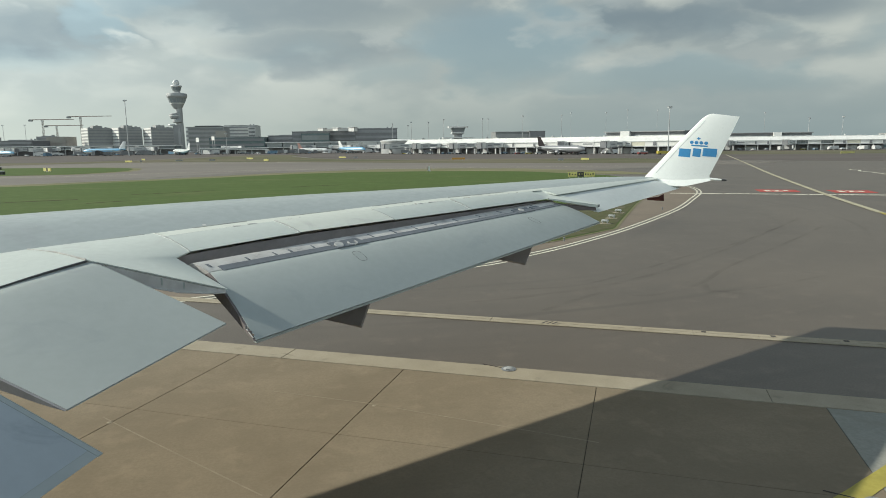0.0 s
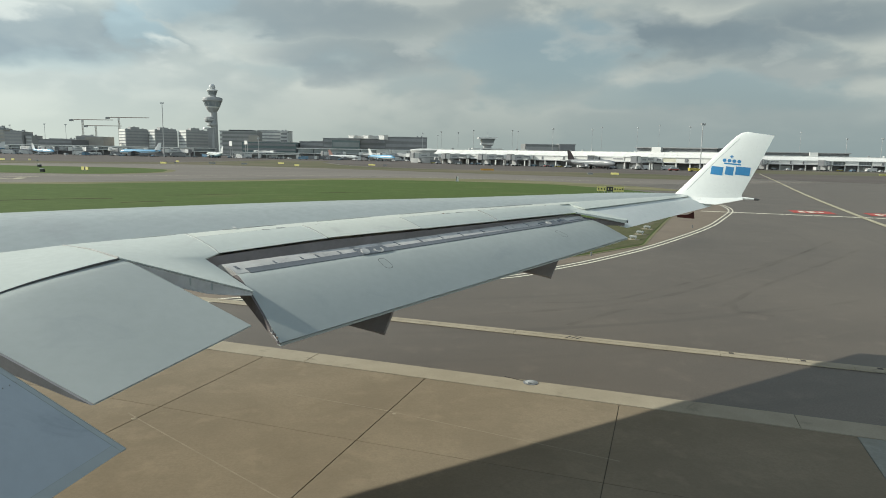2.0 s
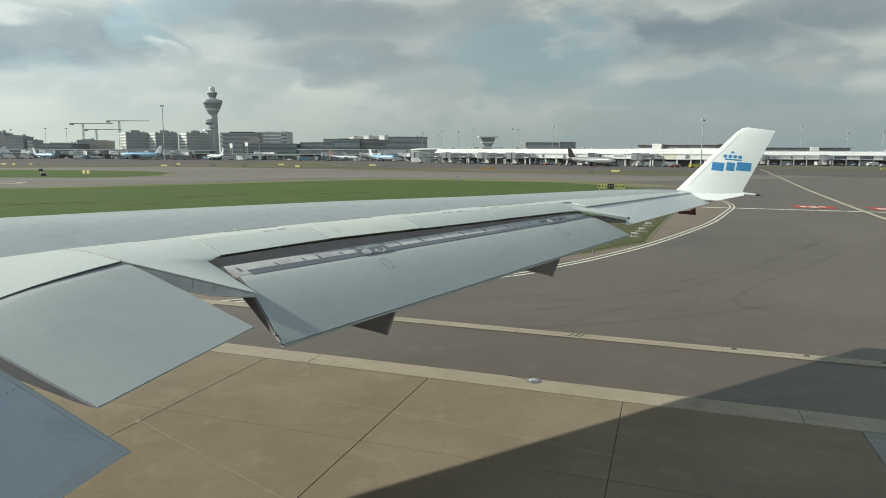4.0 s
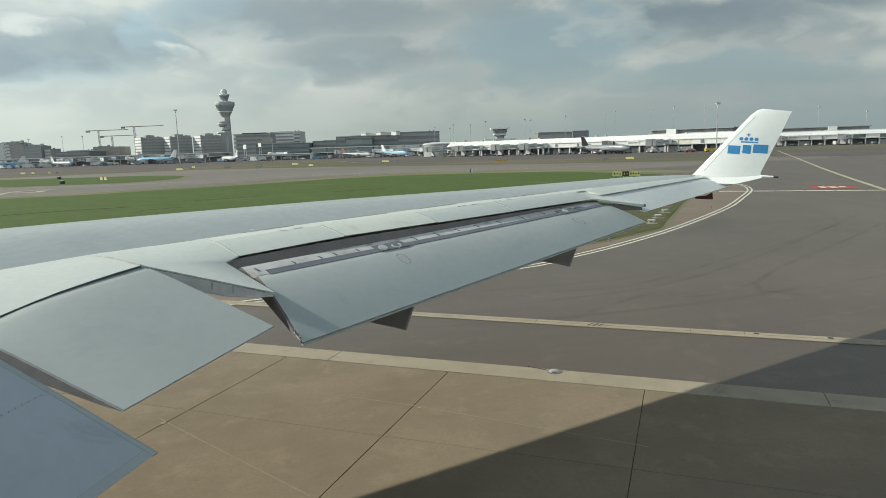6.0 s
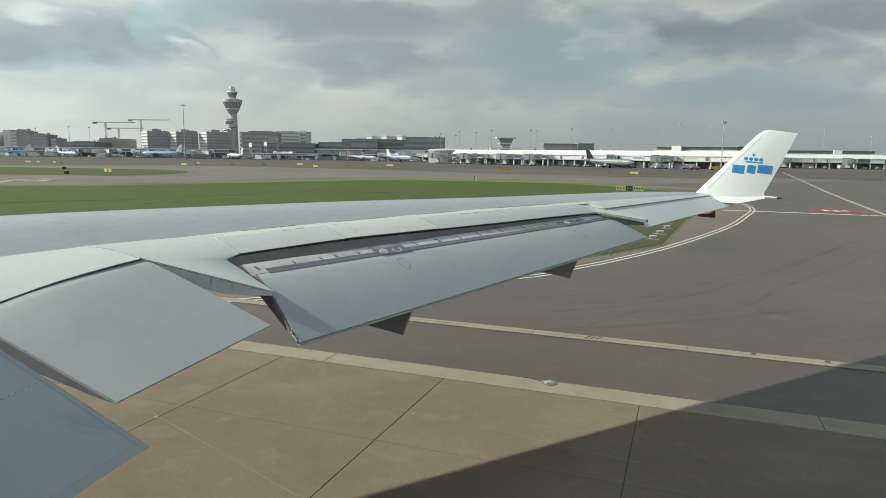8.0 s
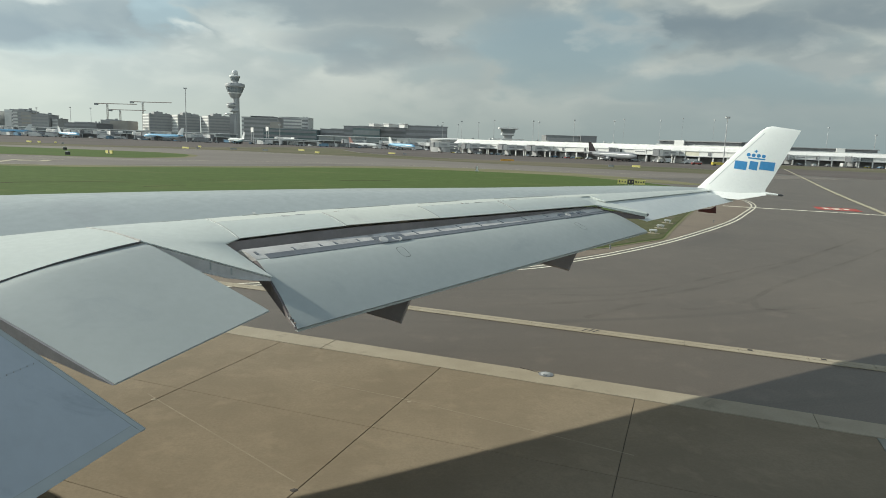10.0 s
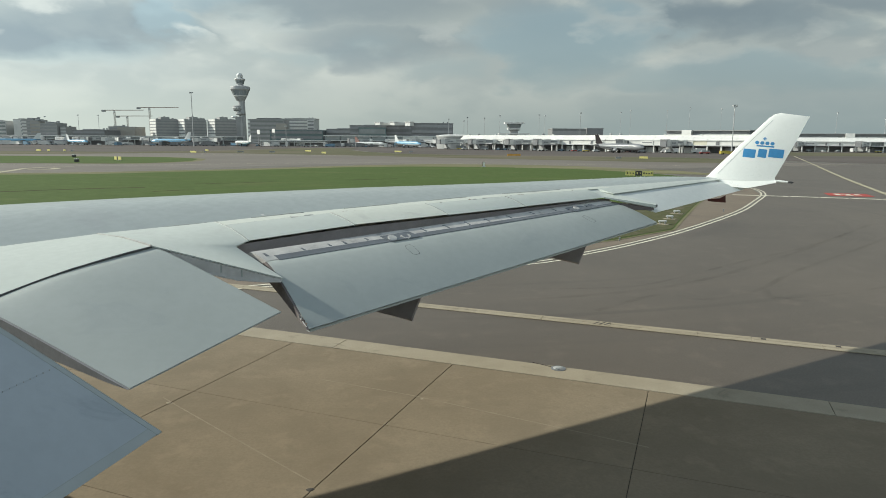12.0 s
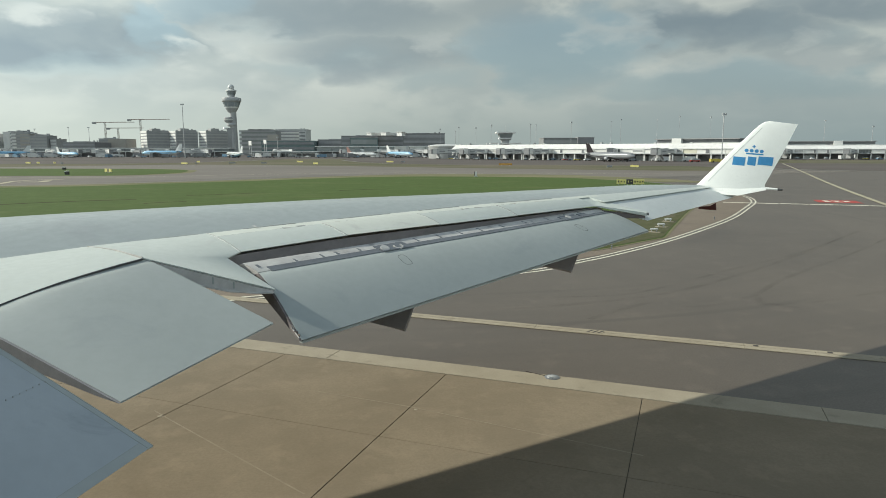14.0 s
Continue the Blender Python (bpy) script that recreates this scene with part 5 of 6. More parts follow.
office_block(-579.9, -559.1, 895, 30.0, 24, MAT["mid_wall"], MAT["dark_wall"], 7, "grey airport office block with dark window bands", 0.3, 3.0)
office_block(-562.2, -549.3, 885, 27.9, 24, MAT["beige_wall"], MAT["mid_wall"], 6, "beige-grey airport office block", 0, 1.5)
office_block(-546.5, -523.6, 880, 25.5, 24, MAT["mid_wall"], MAT["dark_wall"], 6, "dark grey airport office block with window bands", 0, 2.0)
office_block(-522.7, -514.0, 885, 21.1, 24, MAT["mid_wall"], MAT["grey_wall"], 5, "low grey end of an office block", 0, 0.5)
office_block(-469.4, -429.0, 820, 16.0, 40, MAT["slate"], MAT["dark_wall"], 3, "low dark terminal roof building", 0, 1.6)
office_block(-455.0, -436.0, 880, 21.6, 24, MAT["mid_wall"], MAT["dark_wall"], 5, "dark low office block", 0, 1.5)
office_block(-438.0, -415.0, 870, 21.0, 30, MAT["beige_wall"], MAT["beige_wall"], 5, "beige windowless service block", 0, 0)
for x, steps in ((-382.2, (0.8, 3.6, 1.4)), (-343.9, (0.6, 3.8, 2.2)), (-303.2, (0.9, 3.7, 1.2))):
    hotel = office_block(x - 14.5, x + 14.5, 895, 31.2, 28, MAT["hotel_wall"], MAT["dark_wall"], 8, "grey stepped office block with white banded end", 0, 0, 0, 40)
    for (a, b), rise in zip(((-14.5, -8.0), (-8.0, 4.0), (4.0, 14.0)), steps):
        part("roof_storey", box(a + 0.4, b - 0.4, 2, 13, 31.7, 31.7 + rise), "mid_wall", hotel)
        part("roof_vent", box((a + b) / 2 - 1, (a + b) / 2 + 1, 5, 8, 31.7 + rise, 32.6 + rise), "dark_wall", hotel)
office_block(-262.9, -216.3, 860, 31.6, 30, MAT["mid_wall"], MAT["grey_dark"], 6, "large grey terminal block with a dark roof edge", 0.06, 0)
office_block(-252.0, -222.0, 862, 33.0, 20, MAT["slate"], MAT["slate"], 12, "dark roof storey on the terminal block", 0, 0, 31.9)
office_block(-233.1, -190.3, 930, 35.2, 30, MAT["pale_wall"], MAT["dark_wall"], 8, "pale office block with dark window bands", 0, 1)
office_block(-199.0, -189.3, 920, 33.2, 8, MAT["pale_wall"], MAT["slate"], 7, "white end of an office block with dark windows", 0, 0)
office_block(-224.4, -211.6, 852, 26.5, 8, MAT["beige_wall"], MAT["beige_wall"], 3, "small beige box on the terminal roof", 0, 0)
office_block(-213.0, -150.7, 780, 17.2, 30, MAT["teal_glass"], MAT["slate"], 3, "low terminal hall with dark teal glazing", 0, 0.8)
office_block(-150.2, -97.0, 800, 19.0, 30, MAT["slate"], MAT["dark_wall"], 3, "long dark terminal building", 0, 1.2)
office_block(-120.6, -44.6, 790, 23.2, 30, MAT["slate"], MAT["dark_wall"], 4, "dark terminal building with a stepped flat roof", 0, 1.2)
office_block(-108.0, -76.0, 775, 21.0, 10, MAT["teal_glass"], MAT["glass"], 2, "glazed front of the terminal building", 0, 0)
office_block(-44.5, 1.9, 740, 24.8, 30, MAT["slate"], MAT["dark_wall"], 4, "dark navy terminal building with flat roof", 0, 0.9)
office_block(96.7, 130.0, 640, 17.9, 30, MAT["grey_dark"], MAT["mid_wall"], 2, "grey flat-roofed hall behind the pier", 0, 0)
office_block(129.0, 144.3, 636, 18.3, 30, MAT["slate"], MAT["slate"], 2, "dark flat-roofed hall behind the pier", 0, 0)
for px, py, low, top in ((-81.6, 772, 23.6, 26.3), (-65.4, 772, 23.6, 26.8), (-48.3, 737, 22.0, 26.2)):
    ob = thing("stair_block", place(px * py / 735, py, -38, low), "white rooftop stair block on the terminal", "building", "white stair blocks")
    part("wall", box(-3.8, 3.8, 0, 18 if py > 750 else 6, 0, top - low), "pier_white", ob)
    part("roof", box(-4.6, 4.6, -0.5, 6.3, top - low, top - low + 0.5), "pale_wall", ob)
for x, z0, z1 in ((-203.0, 11.6, 16.2), (-187.2, 13.4, 17.3)):
    ob = thing("roof_sign", place(x, 700, -42), "blank white sign board on a frame", "sign", "white roof signs")
    part("board", box(-2.6, 2.6, -0.2, 0.2, z0, z1), "pier_white", ob)
    for dx in (-1.8, 1.8):
        part("post", box(dx - 0.2, dx + 0.2, 0.2, 0.6, 0, z1 - 0.5), "steel", ob)
office_block(372.0, 424.0, 500, 9.5, 24, MAT["dark_wall"], MAT["teal_glass"], 3, "low dark green-grey hall beyond the pier", 0, 1)
office_block(448.8, 615.8, 560, 12.5, 30, MAT["grey_wall"], MAT["dark_wall"], 4, "low grey hall beyond the pier", 0, 2)
office_block(-776.7, -605.0, 900, 28.5, 30, MAT["grey_wall"], MAT["glass"], 6, "grey airport office block with dark window bands", 0.2, 3)
# low concourse along the apron
def concourse(x0, x1, y, z0, z1, label, pale=0.35, step=14.0):
    """A long raised concourse: roof, glazed wall in bays with mullions, open ground floor with columns."""
    w = x1 - x0
    ob = thing("concourse", place((x0 + x1) / 2, y), label, "terminal")
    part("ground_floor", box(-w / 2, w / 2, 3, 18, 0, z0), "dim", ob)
    part("floor_edge", box(-w / 2, w / 2, -0.2, 20, z0, z0 + 0.6), "pale_wall", ob)
    part("roof", box(-w / 2 - 1, w / 2 + 1, -1.0, 21, z1, z1 + 0.8), "pale_wall", ob)
    n = max(1, int(w / step))
    for k in range(n):
        a, b = -w / 2 + w * k / n, -w / 2 + w * (k + 1) / n
        part("wall_panel" if random.random() < pale else "glazing", box(a + 0.3, b - 0.3, 0.2, 19, z0 + 0.6, z1), "pale_wall" if random.random() < pale else "glass", ob)
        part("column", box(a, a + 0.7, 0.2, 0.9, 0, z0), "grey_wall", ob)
    return ob


concourse(-544.3, -209.7, 650, 5.0, 8.1, "long low glazed concourse with a pale roof", 0.4)
concourse(-174.4, -115.3, 610, 3.6, 4.9, "low dark concourse with a thin white roof", 0.0)
concourse(-122.0, -2.2, 640, 5.2, 9.7, "grey concourse in front of the terminal", 0.45)

# the long white pier: an oblique wing nearer the camera, then a farther wing with an upper storey
def terminal_pier(m, length, bays, seed, upper, label):
    """A raised white pier: recessed dark ground floor, columns, wall bays with doors and windows, a sloping roof band, roof units."""
    ob = thing("terminal_pier", m, label, "terminal", "terminal piers")
    rng = random.Random(seed)
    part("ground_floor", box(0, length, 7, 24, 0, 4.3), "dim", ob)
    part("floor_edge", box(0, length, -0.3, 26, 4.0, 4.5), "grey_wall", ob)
    part("roof", box(-1, length + 1, 4.2, 27, 9.5, 9.9), "pier_roof", ob)
    part("roof_edge", box(-0.5, length + 0.5, 3.8, 4.5, 9.3, 10.1), "pier_white", ob)
    part("eave", box(-0.4, length + 0.4, -0.45, 0.2, 6.85, 7.1), "grey_wall", ob)
    for k in range(bays):
        a, b = length * k / bays, length * (k + 1) / bays
        r = rng.random()
        part("roof_panel", loft([[(a + 0.05, -0.25, 7.35), (b - 0.05, -0.25, 7.35), (b - 0.05, 3.8, 9.6), (a + 0.05, 3.8, 9.6)], [(a + 0.05, -0.25, 7.1), (b - 0.05, -0.25, 7.1), (b - 0.05, 3.8, 9.3), (a + 0.05, 3.8, 9.3)]]), "pier_white", ob)
        if r < 0.14:
            part("glazing", box(a, b, 1.4, 24, 4.5, 6.85), "glass", ob)
            for q in (0.2, 0.4, 0.6, 0.8):
                part("mullion", box(a + (b - a) * q - 0.12, a + (b - a) * q + 0.12, 1.0, 1.4, 4.5, 6.85), "dark_wall", ob)
        else:
            part("wall_panel", box(a + 0.05, b - 0.05, -0.05 - 0.25 * (r > 0.8), 24, 4.5, 6.85), "cream_wall" if 0.55 < r < 0.66 else "pier_white", ob)
            if r < 0.40:
                w = rng.choice((1.0, 1.6))
                part("doorway", box(b - 1.2 - w, b - 1.2, -0.42, 0.1, 4.6, 6.5), "slate", ob)
            elif r > 0.72:
                part("window", box(a + 0.9, b - 0.9, -0.42, 0.1, 5.5, 6.2), "dark_wall", ob)
        part("column", box(a - 0.35, a + 0.35, 0.3, 1.0, 0, 4.0), "pier_white", ob)
        if rng.random() < 0.55:
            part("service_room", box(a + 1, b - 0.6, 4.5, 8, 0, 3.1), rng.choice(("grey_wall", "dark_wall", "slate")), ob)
        if rng.random() < 0.6:
            w, h = rng.choice(((1.2, 0.9), (2.4, 0.6), (0.8, 1.3), (3.0, 0.5)))
            x = a + rng.random() * (b - a - 1)
            part("roof_unit", box(x, x + w, 8, 10, 9.9, 9.9 + h), rng.choice(("dark_wall", "grey_wall", "pale_wall")), ob)
    for x0, x1 in upper:
        part("upper_storey", box(x0, x1, 9, 22, 9.9, 12.4), "slate", ob)
        part("upper_roof", box(x0 - 1, x1 + 1, 7.5, 23, 12.4, 12.9), "pier_roof", ob)
        part("upper_sill", box(x0 - 0.5, x1 + 0.5, 8.3, 9, 9.9, 10.5), "pale_wall", ob)
        for k in range(int((x1 - x0) / 36) + 1):
            x = x0 + 10 + 36 * k
            if x + 6 < x1 + 6:
                part("roof_house", box(x, x + 5.5, 6, 9, 9.9, 13.0), "pier_white", ob)
    return ob


NEAR_PIER, FAR_PIER = pose(6.6, 485, 0, 0, 0, -40.1), pose(196, 498, 0, 0, 0, -20)
terminal_pier(NEAR_PIER, 200, 26, 4, ((150, 196),), "long white terminal pier on columns with dark open ground floor")
terminal_pier(FAR_PIER, 158, 19, 11, ((4, 112),), "white terminal pier with a dark glazed upper storey")


def boarding_bridge(x, y, turn, label="white boarding bridge on a wheeled leg"):
    """Rotunda, two telescoping tunnels, cab and wheeled leg."""
    ob = thing("boarding_bridge", place(x, y, turn), label, "boarding bridge", "boarding bridges at the pier")
    bm = turned([(2.2, 4.4), (2.2, 7.1), (1.2, 7.5), (0.3, 7.6)], 12)
    part("rotunda", bm, "pier_white", ob)
    part("rotunda_leg", turned([(0.6, 0), (0.6, 4.4)], 8), "grey_wall", ob)
    part("tunnel", box(-1.4, 1.4, -11, -1.5, 4.7, 7.0), "grey_wall", ob)
    part("tunnel_window", box(-1.43, 1.43, -10, -2.5, 5.6, 6.4), "dark_wall", ob)
    part("truss", box(-1.3, 1.3, -18, -2, 3.7, 4.25), "dark_wall", ob)
    part("outer_tunnel", loft([[(-1.7, -10, 4.4), (1.7, -10, 4.4), (1.7, -10, 7.2), (-1.7, -10, 7.2)], [(-1.7, -20, 3.9), (1.7, -20, 3.9), (1.7, -20, 6.7), (-1.7, -20, 6.7)]]), "grey_wall", ob)
    part("tunnel_roof", loft([[(-1.8, -9.8, 7.22), (1.8, -9.8, 7.22), (1.8, -9.8, 7.4), (-1.8, -9.8, 7.4)], [(-1.8, -20, 6.72), (1.8, -20, 6.72), (1.8, -20, 6.9), (-1.8, -20, 6.9)]]), "mid_wall", ob)
    part("outer_window", box(-1.73, 1.73, -17.5, -12.5, 5.2, 5.9), "dark_wall", ob)
    part("cab_shade", box(-2.1, 2.1, -24.4, -20.5, 7.25, 7.5), "dark_wall", ob)
    part("cab", box(-2.0, 2.0, -23.6, -20, 3.7, 7.25), "pier_white", ob)
    part("cab_bellows", box(-1.8, 1.8, -24.6, -23.6, 3.6, 6.9), "slate", ob)
    part("stair", loft([[(1.75, -16, 0.3), (2.6, -16, 0.3), (2.6, -16, 0.6), (1.75, -16, 0.6)], [(1.75, -20.2, 3.9), (2.6, -20.2, 3.9), (2.6, -20.2, 4.2), (1.75, -20.2, 4.2)]]), "steel", ob)
    part("cab_window", box(-1.6, 1.6, -23.75, -23.5, 5.0, 6.6), "slate", ob)
    part("drive_leg", box(-1.6, 1.6, -18, -17, 0.8, 4.3), "steel", ob)
    for s in (-1.3, 1.3):
        bm = turned([(0.55, -0.25), (0.55, 0.25)], 10)
        bmesh.ops.transform(bm, matrix=Matrix.Translation((s, -17.5, 0.6)) @ pose(0, 0, 0, 0, 90, 0), verts=bm.verts[:])
        part("wheel", bm, "tyre", ob)
    return ob


first = boarding_bridge(0, 478, -40)
first.matrix_world = NEAR_PIER @ pose(31, -1.5, 0, 0, 0, -4)
for pier, x, turn in ((NEAR_PIER, 62, -6), (NEAR_PIER, 82, -2), (NEAR_PIER, 128, 20), (NEAR_PIER, 164, -3), (NEAR_PIER, 6, -12), (FAR_PIER, 58, -20), (FAR_PIER, 98, -24)):
    copy_thing(first, pier @ pose(x, -1.5, 0, 0, 0, turn))
for x, turn in ((-411.2, -60), (-381.0, 55), (-312.3, -60), (-241.0, 60), (-77.9, -50), (-61.7, 60), (-21.1, -58), (-161.9, 60), (-426.0, 60), (-396.3, -50), (-364.5, 62), (-332.7, -56), (-326.1, 40), (-298.6, 64), (-265.7, -60), (-224.5, -52), (-33.6, 58)):
    copy_thing(first, place(x, 640, turn))

# control towers
tower = thing("control_tower", place(-315.0, 1000), "tall grey control tower with a bowl-shaped cab and white dome", "control tower")
part("shaft", shifted(turned([(5.6, 0), (5.2, 30), (4.8, 48), (4.7, 64)], 20), 1.5, 0, 0), "tower_grey", tower)
part("bowl", turned([(5.6, 62.5), (7.0, 64.5), (9.4, 69.0)], 28), "tower_grey", tower, "pale lower bowl")
part("bowl_band", turned([(9.5, 69.0), (9.9, 70.0), (9.9, 70.6)], 28), "pale_wall", tower)
part("cab_glazing", turned([(9.9, 70.6), (12.6, 77.6)], 28), "tower_glass", tower, "dark band of cab windows")
for k in range(14):
    q = 2 * math.pi * k / 14
    part("mullion", loft(rod((10.05 * math.cos(q), 10.05 * math.sin(q), 70.6), (12.75 * math.cos(q), 12.75 * math.sin(q), 77.6), 0.28, n=4)), "tower_grey", tower)
part("cab_rim", turned([(12.9, 77.6), (14.1, 79.2), (14.2, 82.0), (13.6, 83.6), (9.0, 84.6), (5.4, 85.2)], 28), "tower_grey", tower)
part("neck", turned([(4.9, 84.8), (4.9, 87.0), (5.6, 88.0)], 20), "tower_grey", tower)
part("upper_glazing", turned([(5.6, 88), (7.2, 93.2)], 20), "glass", tower)
part("upper_rim", turned([(7.5, 93.2), (7.9, 94.0), (7.6, 95.0), (4.6, 95.8)], 20), "pale_wall", tower)
part("radar_dome", turned([(3.6, 95.6), (4.5, 97.6), (4.6, 99.6), (3.9, 101.6), (2.4, 103.0), (0.3, 103.6)], 20), "jet_white", tower, "white radar dome")
part("pod", shifted(turned([(5.0, 47.6), (7.0, 49.4), (7.5, 52.0), (7.4, 54.2), (5.2, 55.8)], 20), -4.3, -1, 0), "dark_wall", tower, "dark glazed lower pod")
part("pod_ledge", shifted(turned([(7.6, 51.6), (7.9, 52.2), (7.6, 52.8)], 20), -4.3, -1, 0), "pale_wall", tower)
part("lower_deck", shifted(turned([(5.6, 42.0), (7.2, 43.2), (7.2, 46.0), (5.8, 46.8)], 20), -0.6, -1, 0), "tower_grey", tower)
part("canopy_ring", shifted(turned([(4.0, 37.6), (5.0, 38.6), (4.4, 40.2)], 20), -9.5, -2, 0), "jet_white", tower, "white canopy ring")
part("lift_shaft", box(-7.5, 4.0, -5, 2, 0, 39.5), "dark_wall", tower)

small = thing("ramp_tower", place(52.4, 560), "small ramp control tower with a flared cab", "control tower")
part("shaft", box(-3.2, 3.2, -3, 3, 0, 15.8), "dark_wall", small)
part("cab", loft([[(-4.2, -4, 14.8), (4.2, -4, 14.8), (4.2, 4, 14.8), (-4.2, 4, 14.8)], [(-5.6, -5.4, 20.4), (5.6, -5.4, 20.4), (5.6, 5.4, 20.4), (-5.6, 5.4, 20.4)]]), "dark_wall", small)
part("cab_glazing", loft([[(-5.1, -4.9, 17.6), (5.1, -4.9, 17.6), (5.1, 4.9, 17.6), (-5.1, 4.9, 17.6)], [(-5.7, -5.5, 19.8), (5.7, -5.5, 19.8), (5.7, 5.5, 19.8), (-5.7, 5.5, 19.8)]]), "glass", small)
part("gallery", box(-5.6, 5.0, -5.2, 5.2, 15.6, 16.6), "pale_wall", small)
part("roof", box(-8.0, 8.0, -7, 7, 20.4, 21.6), "pier_white", small)
part("aerial", loft(rod((0, 0, 22), (0, 0, 27), 0.12, 0.05)), "steel", small)
part("lower_deck", box(-13, 13, -6, 6, 11.6, 12.5), "pier_white", small)
round_hall = thing("round_lounge", place(2.7, 520), "round pale lounge at the head of the pier", "terminal")
part("wall", turned([(14, 0), (14, 9.2)], 24), "mid_wall", round_hall)
part("window_band", turned([(14.2, 4.5), (14.2, 7.6)], 24), "glass", round_hall)
part("roof", turned([(14.6, 9.2), (14.6, 9.9), (8, 10.8), (0.5, 11)], 24), "pale_wall", round_hall)


def tower_crane(x, y, top, reach, back, label="slender tower crane with a horizontal jib"):
    ob = thing("tower_crane", place(x, y), label, "crane", "tower cranes")
    for sx in (-0.9, 0.9):
        for sy in (-0.9, 0.9):
            part("mast_post", box(sx - 0.15, sx + 0.15, sy - 0.15, sy + 0.15, 0, top), "crane_paint", ob)
    bm = bmesh.new()
    for k in range(int(top / 3)):
        add_loft(bm, rod((-0.9, -0.9, k * 3), (0.9, -0.9, k * 3 + 3), 0.12, n=4))
    part("mast_bracing", bm, "crane_paint", ob)
    part("jib", loft([[(-back, -0.7, top), (-back, 0.7, top), (-back, 0, top + 1.2)], [(reach, -0.5, top + 0.6), (reach, 0.5, top + 0.6), (reach, 0, top + 1.5)]]), "crane_paint", ob)
    part("counterweight", box(-back - 1, -back + 4.5, -0.9, 0.9, top - 1.8, top + 0.9), "dark_wall", ob)
    part("cab", box(-0.9, 1.2, -2.2, -0.8, top - 2.4, top - 0.2), "pale_wall", ob)
    return ob


tower_crane(-506.0, 1000, 47.4, 44, 18)
tower_crane(-511.4, 1050, 40.6, 40, 17)
tower_crane(-452.9, 1000, 51.6, 44, 18)


def light_mast(x, y, top, thick=0.35, label="tall thin floodlight mast"):
    ob = thing("light_mast", place(x, y), label, "light mast", "floodlight masts")
    part("pole", loft(rod((0, 0, 0), (0, 0, top), thick, thick * 0.55)), "steel", ob)
    part("lamp_head", box(-thick * 3.2, thick * 3.2, -0.4, 0.4, top - 0.2, top + 0.5), "steel", ob)
    for s in (-1, 1):
        part("lamp", box(s * thick * 1.8 - thick, s * thick * 1.8 + thick, -0.9, -0.4, top - 0.7, top + 0.3), "grey_wall", ob)
    return ob


for x, y, top, th in ((-217.8, 560, 44.3, 0.45), (147.0, 350, 24.9, 0.36), (-139.2, 560, 17.3, 0.35), (-477.4, 850, 35.4, 0.35),
                      (-451.4, 850, 35.4, 0.35), (-538.5, 880, 34.2, 0.35), (-3.0, 700, 28.4, 0.26), (13.1, 700, 26.6, 0.22),
                      (15.3, 640, 28.1, 0.24), (31.6, 640, 27.6, 0.24), (43.4, 600, 28.7, 0.24), (78.6, 600, 29.3, 0.24),
                      (89.3, 640, 30.3, 0.24), (107.7, 560, 29.6, 0.24), (156.2, 620, 32.7, 0.17), (165.2, 620, 34.7, 0.17),
                      (192.5, 600, 33.8, 0.15), (212.4, 600, 36.4, 0.15), (240.5, 600, 35.8, 0.15), (354.6, 620, 33.7, 0.2),
                      (386.6, 600, 27.7, 0.3), (419.7, 600, 28.7, 0.3)):
    light_mast(x, y, top, th)


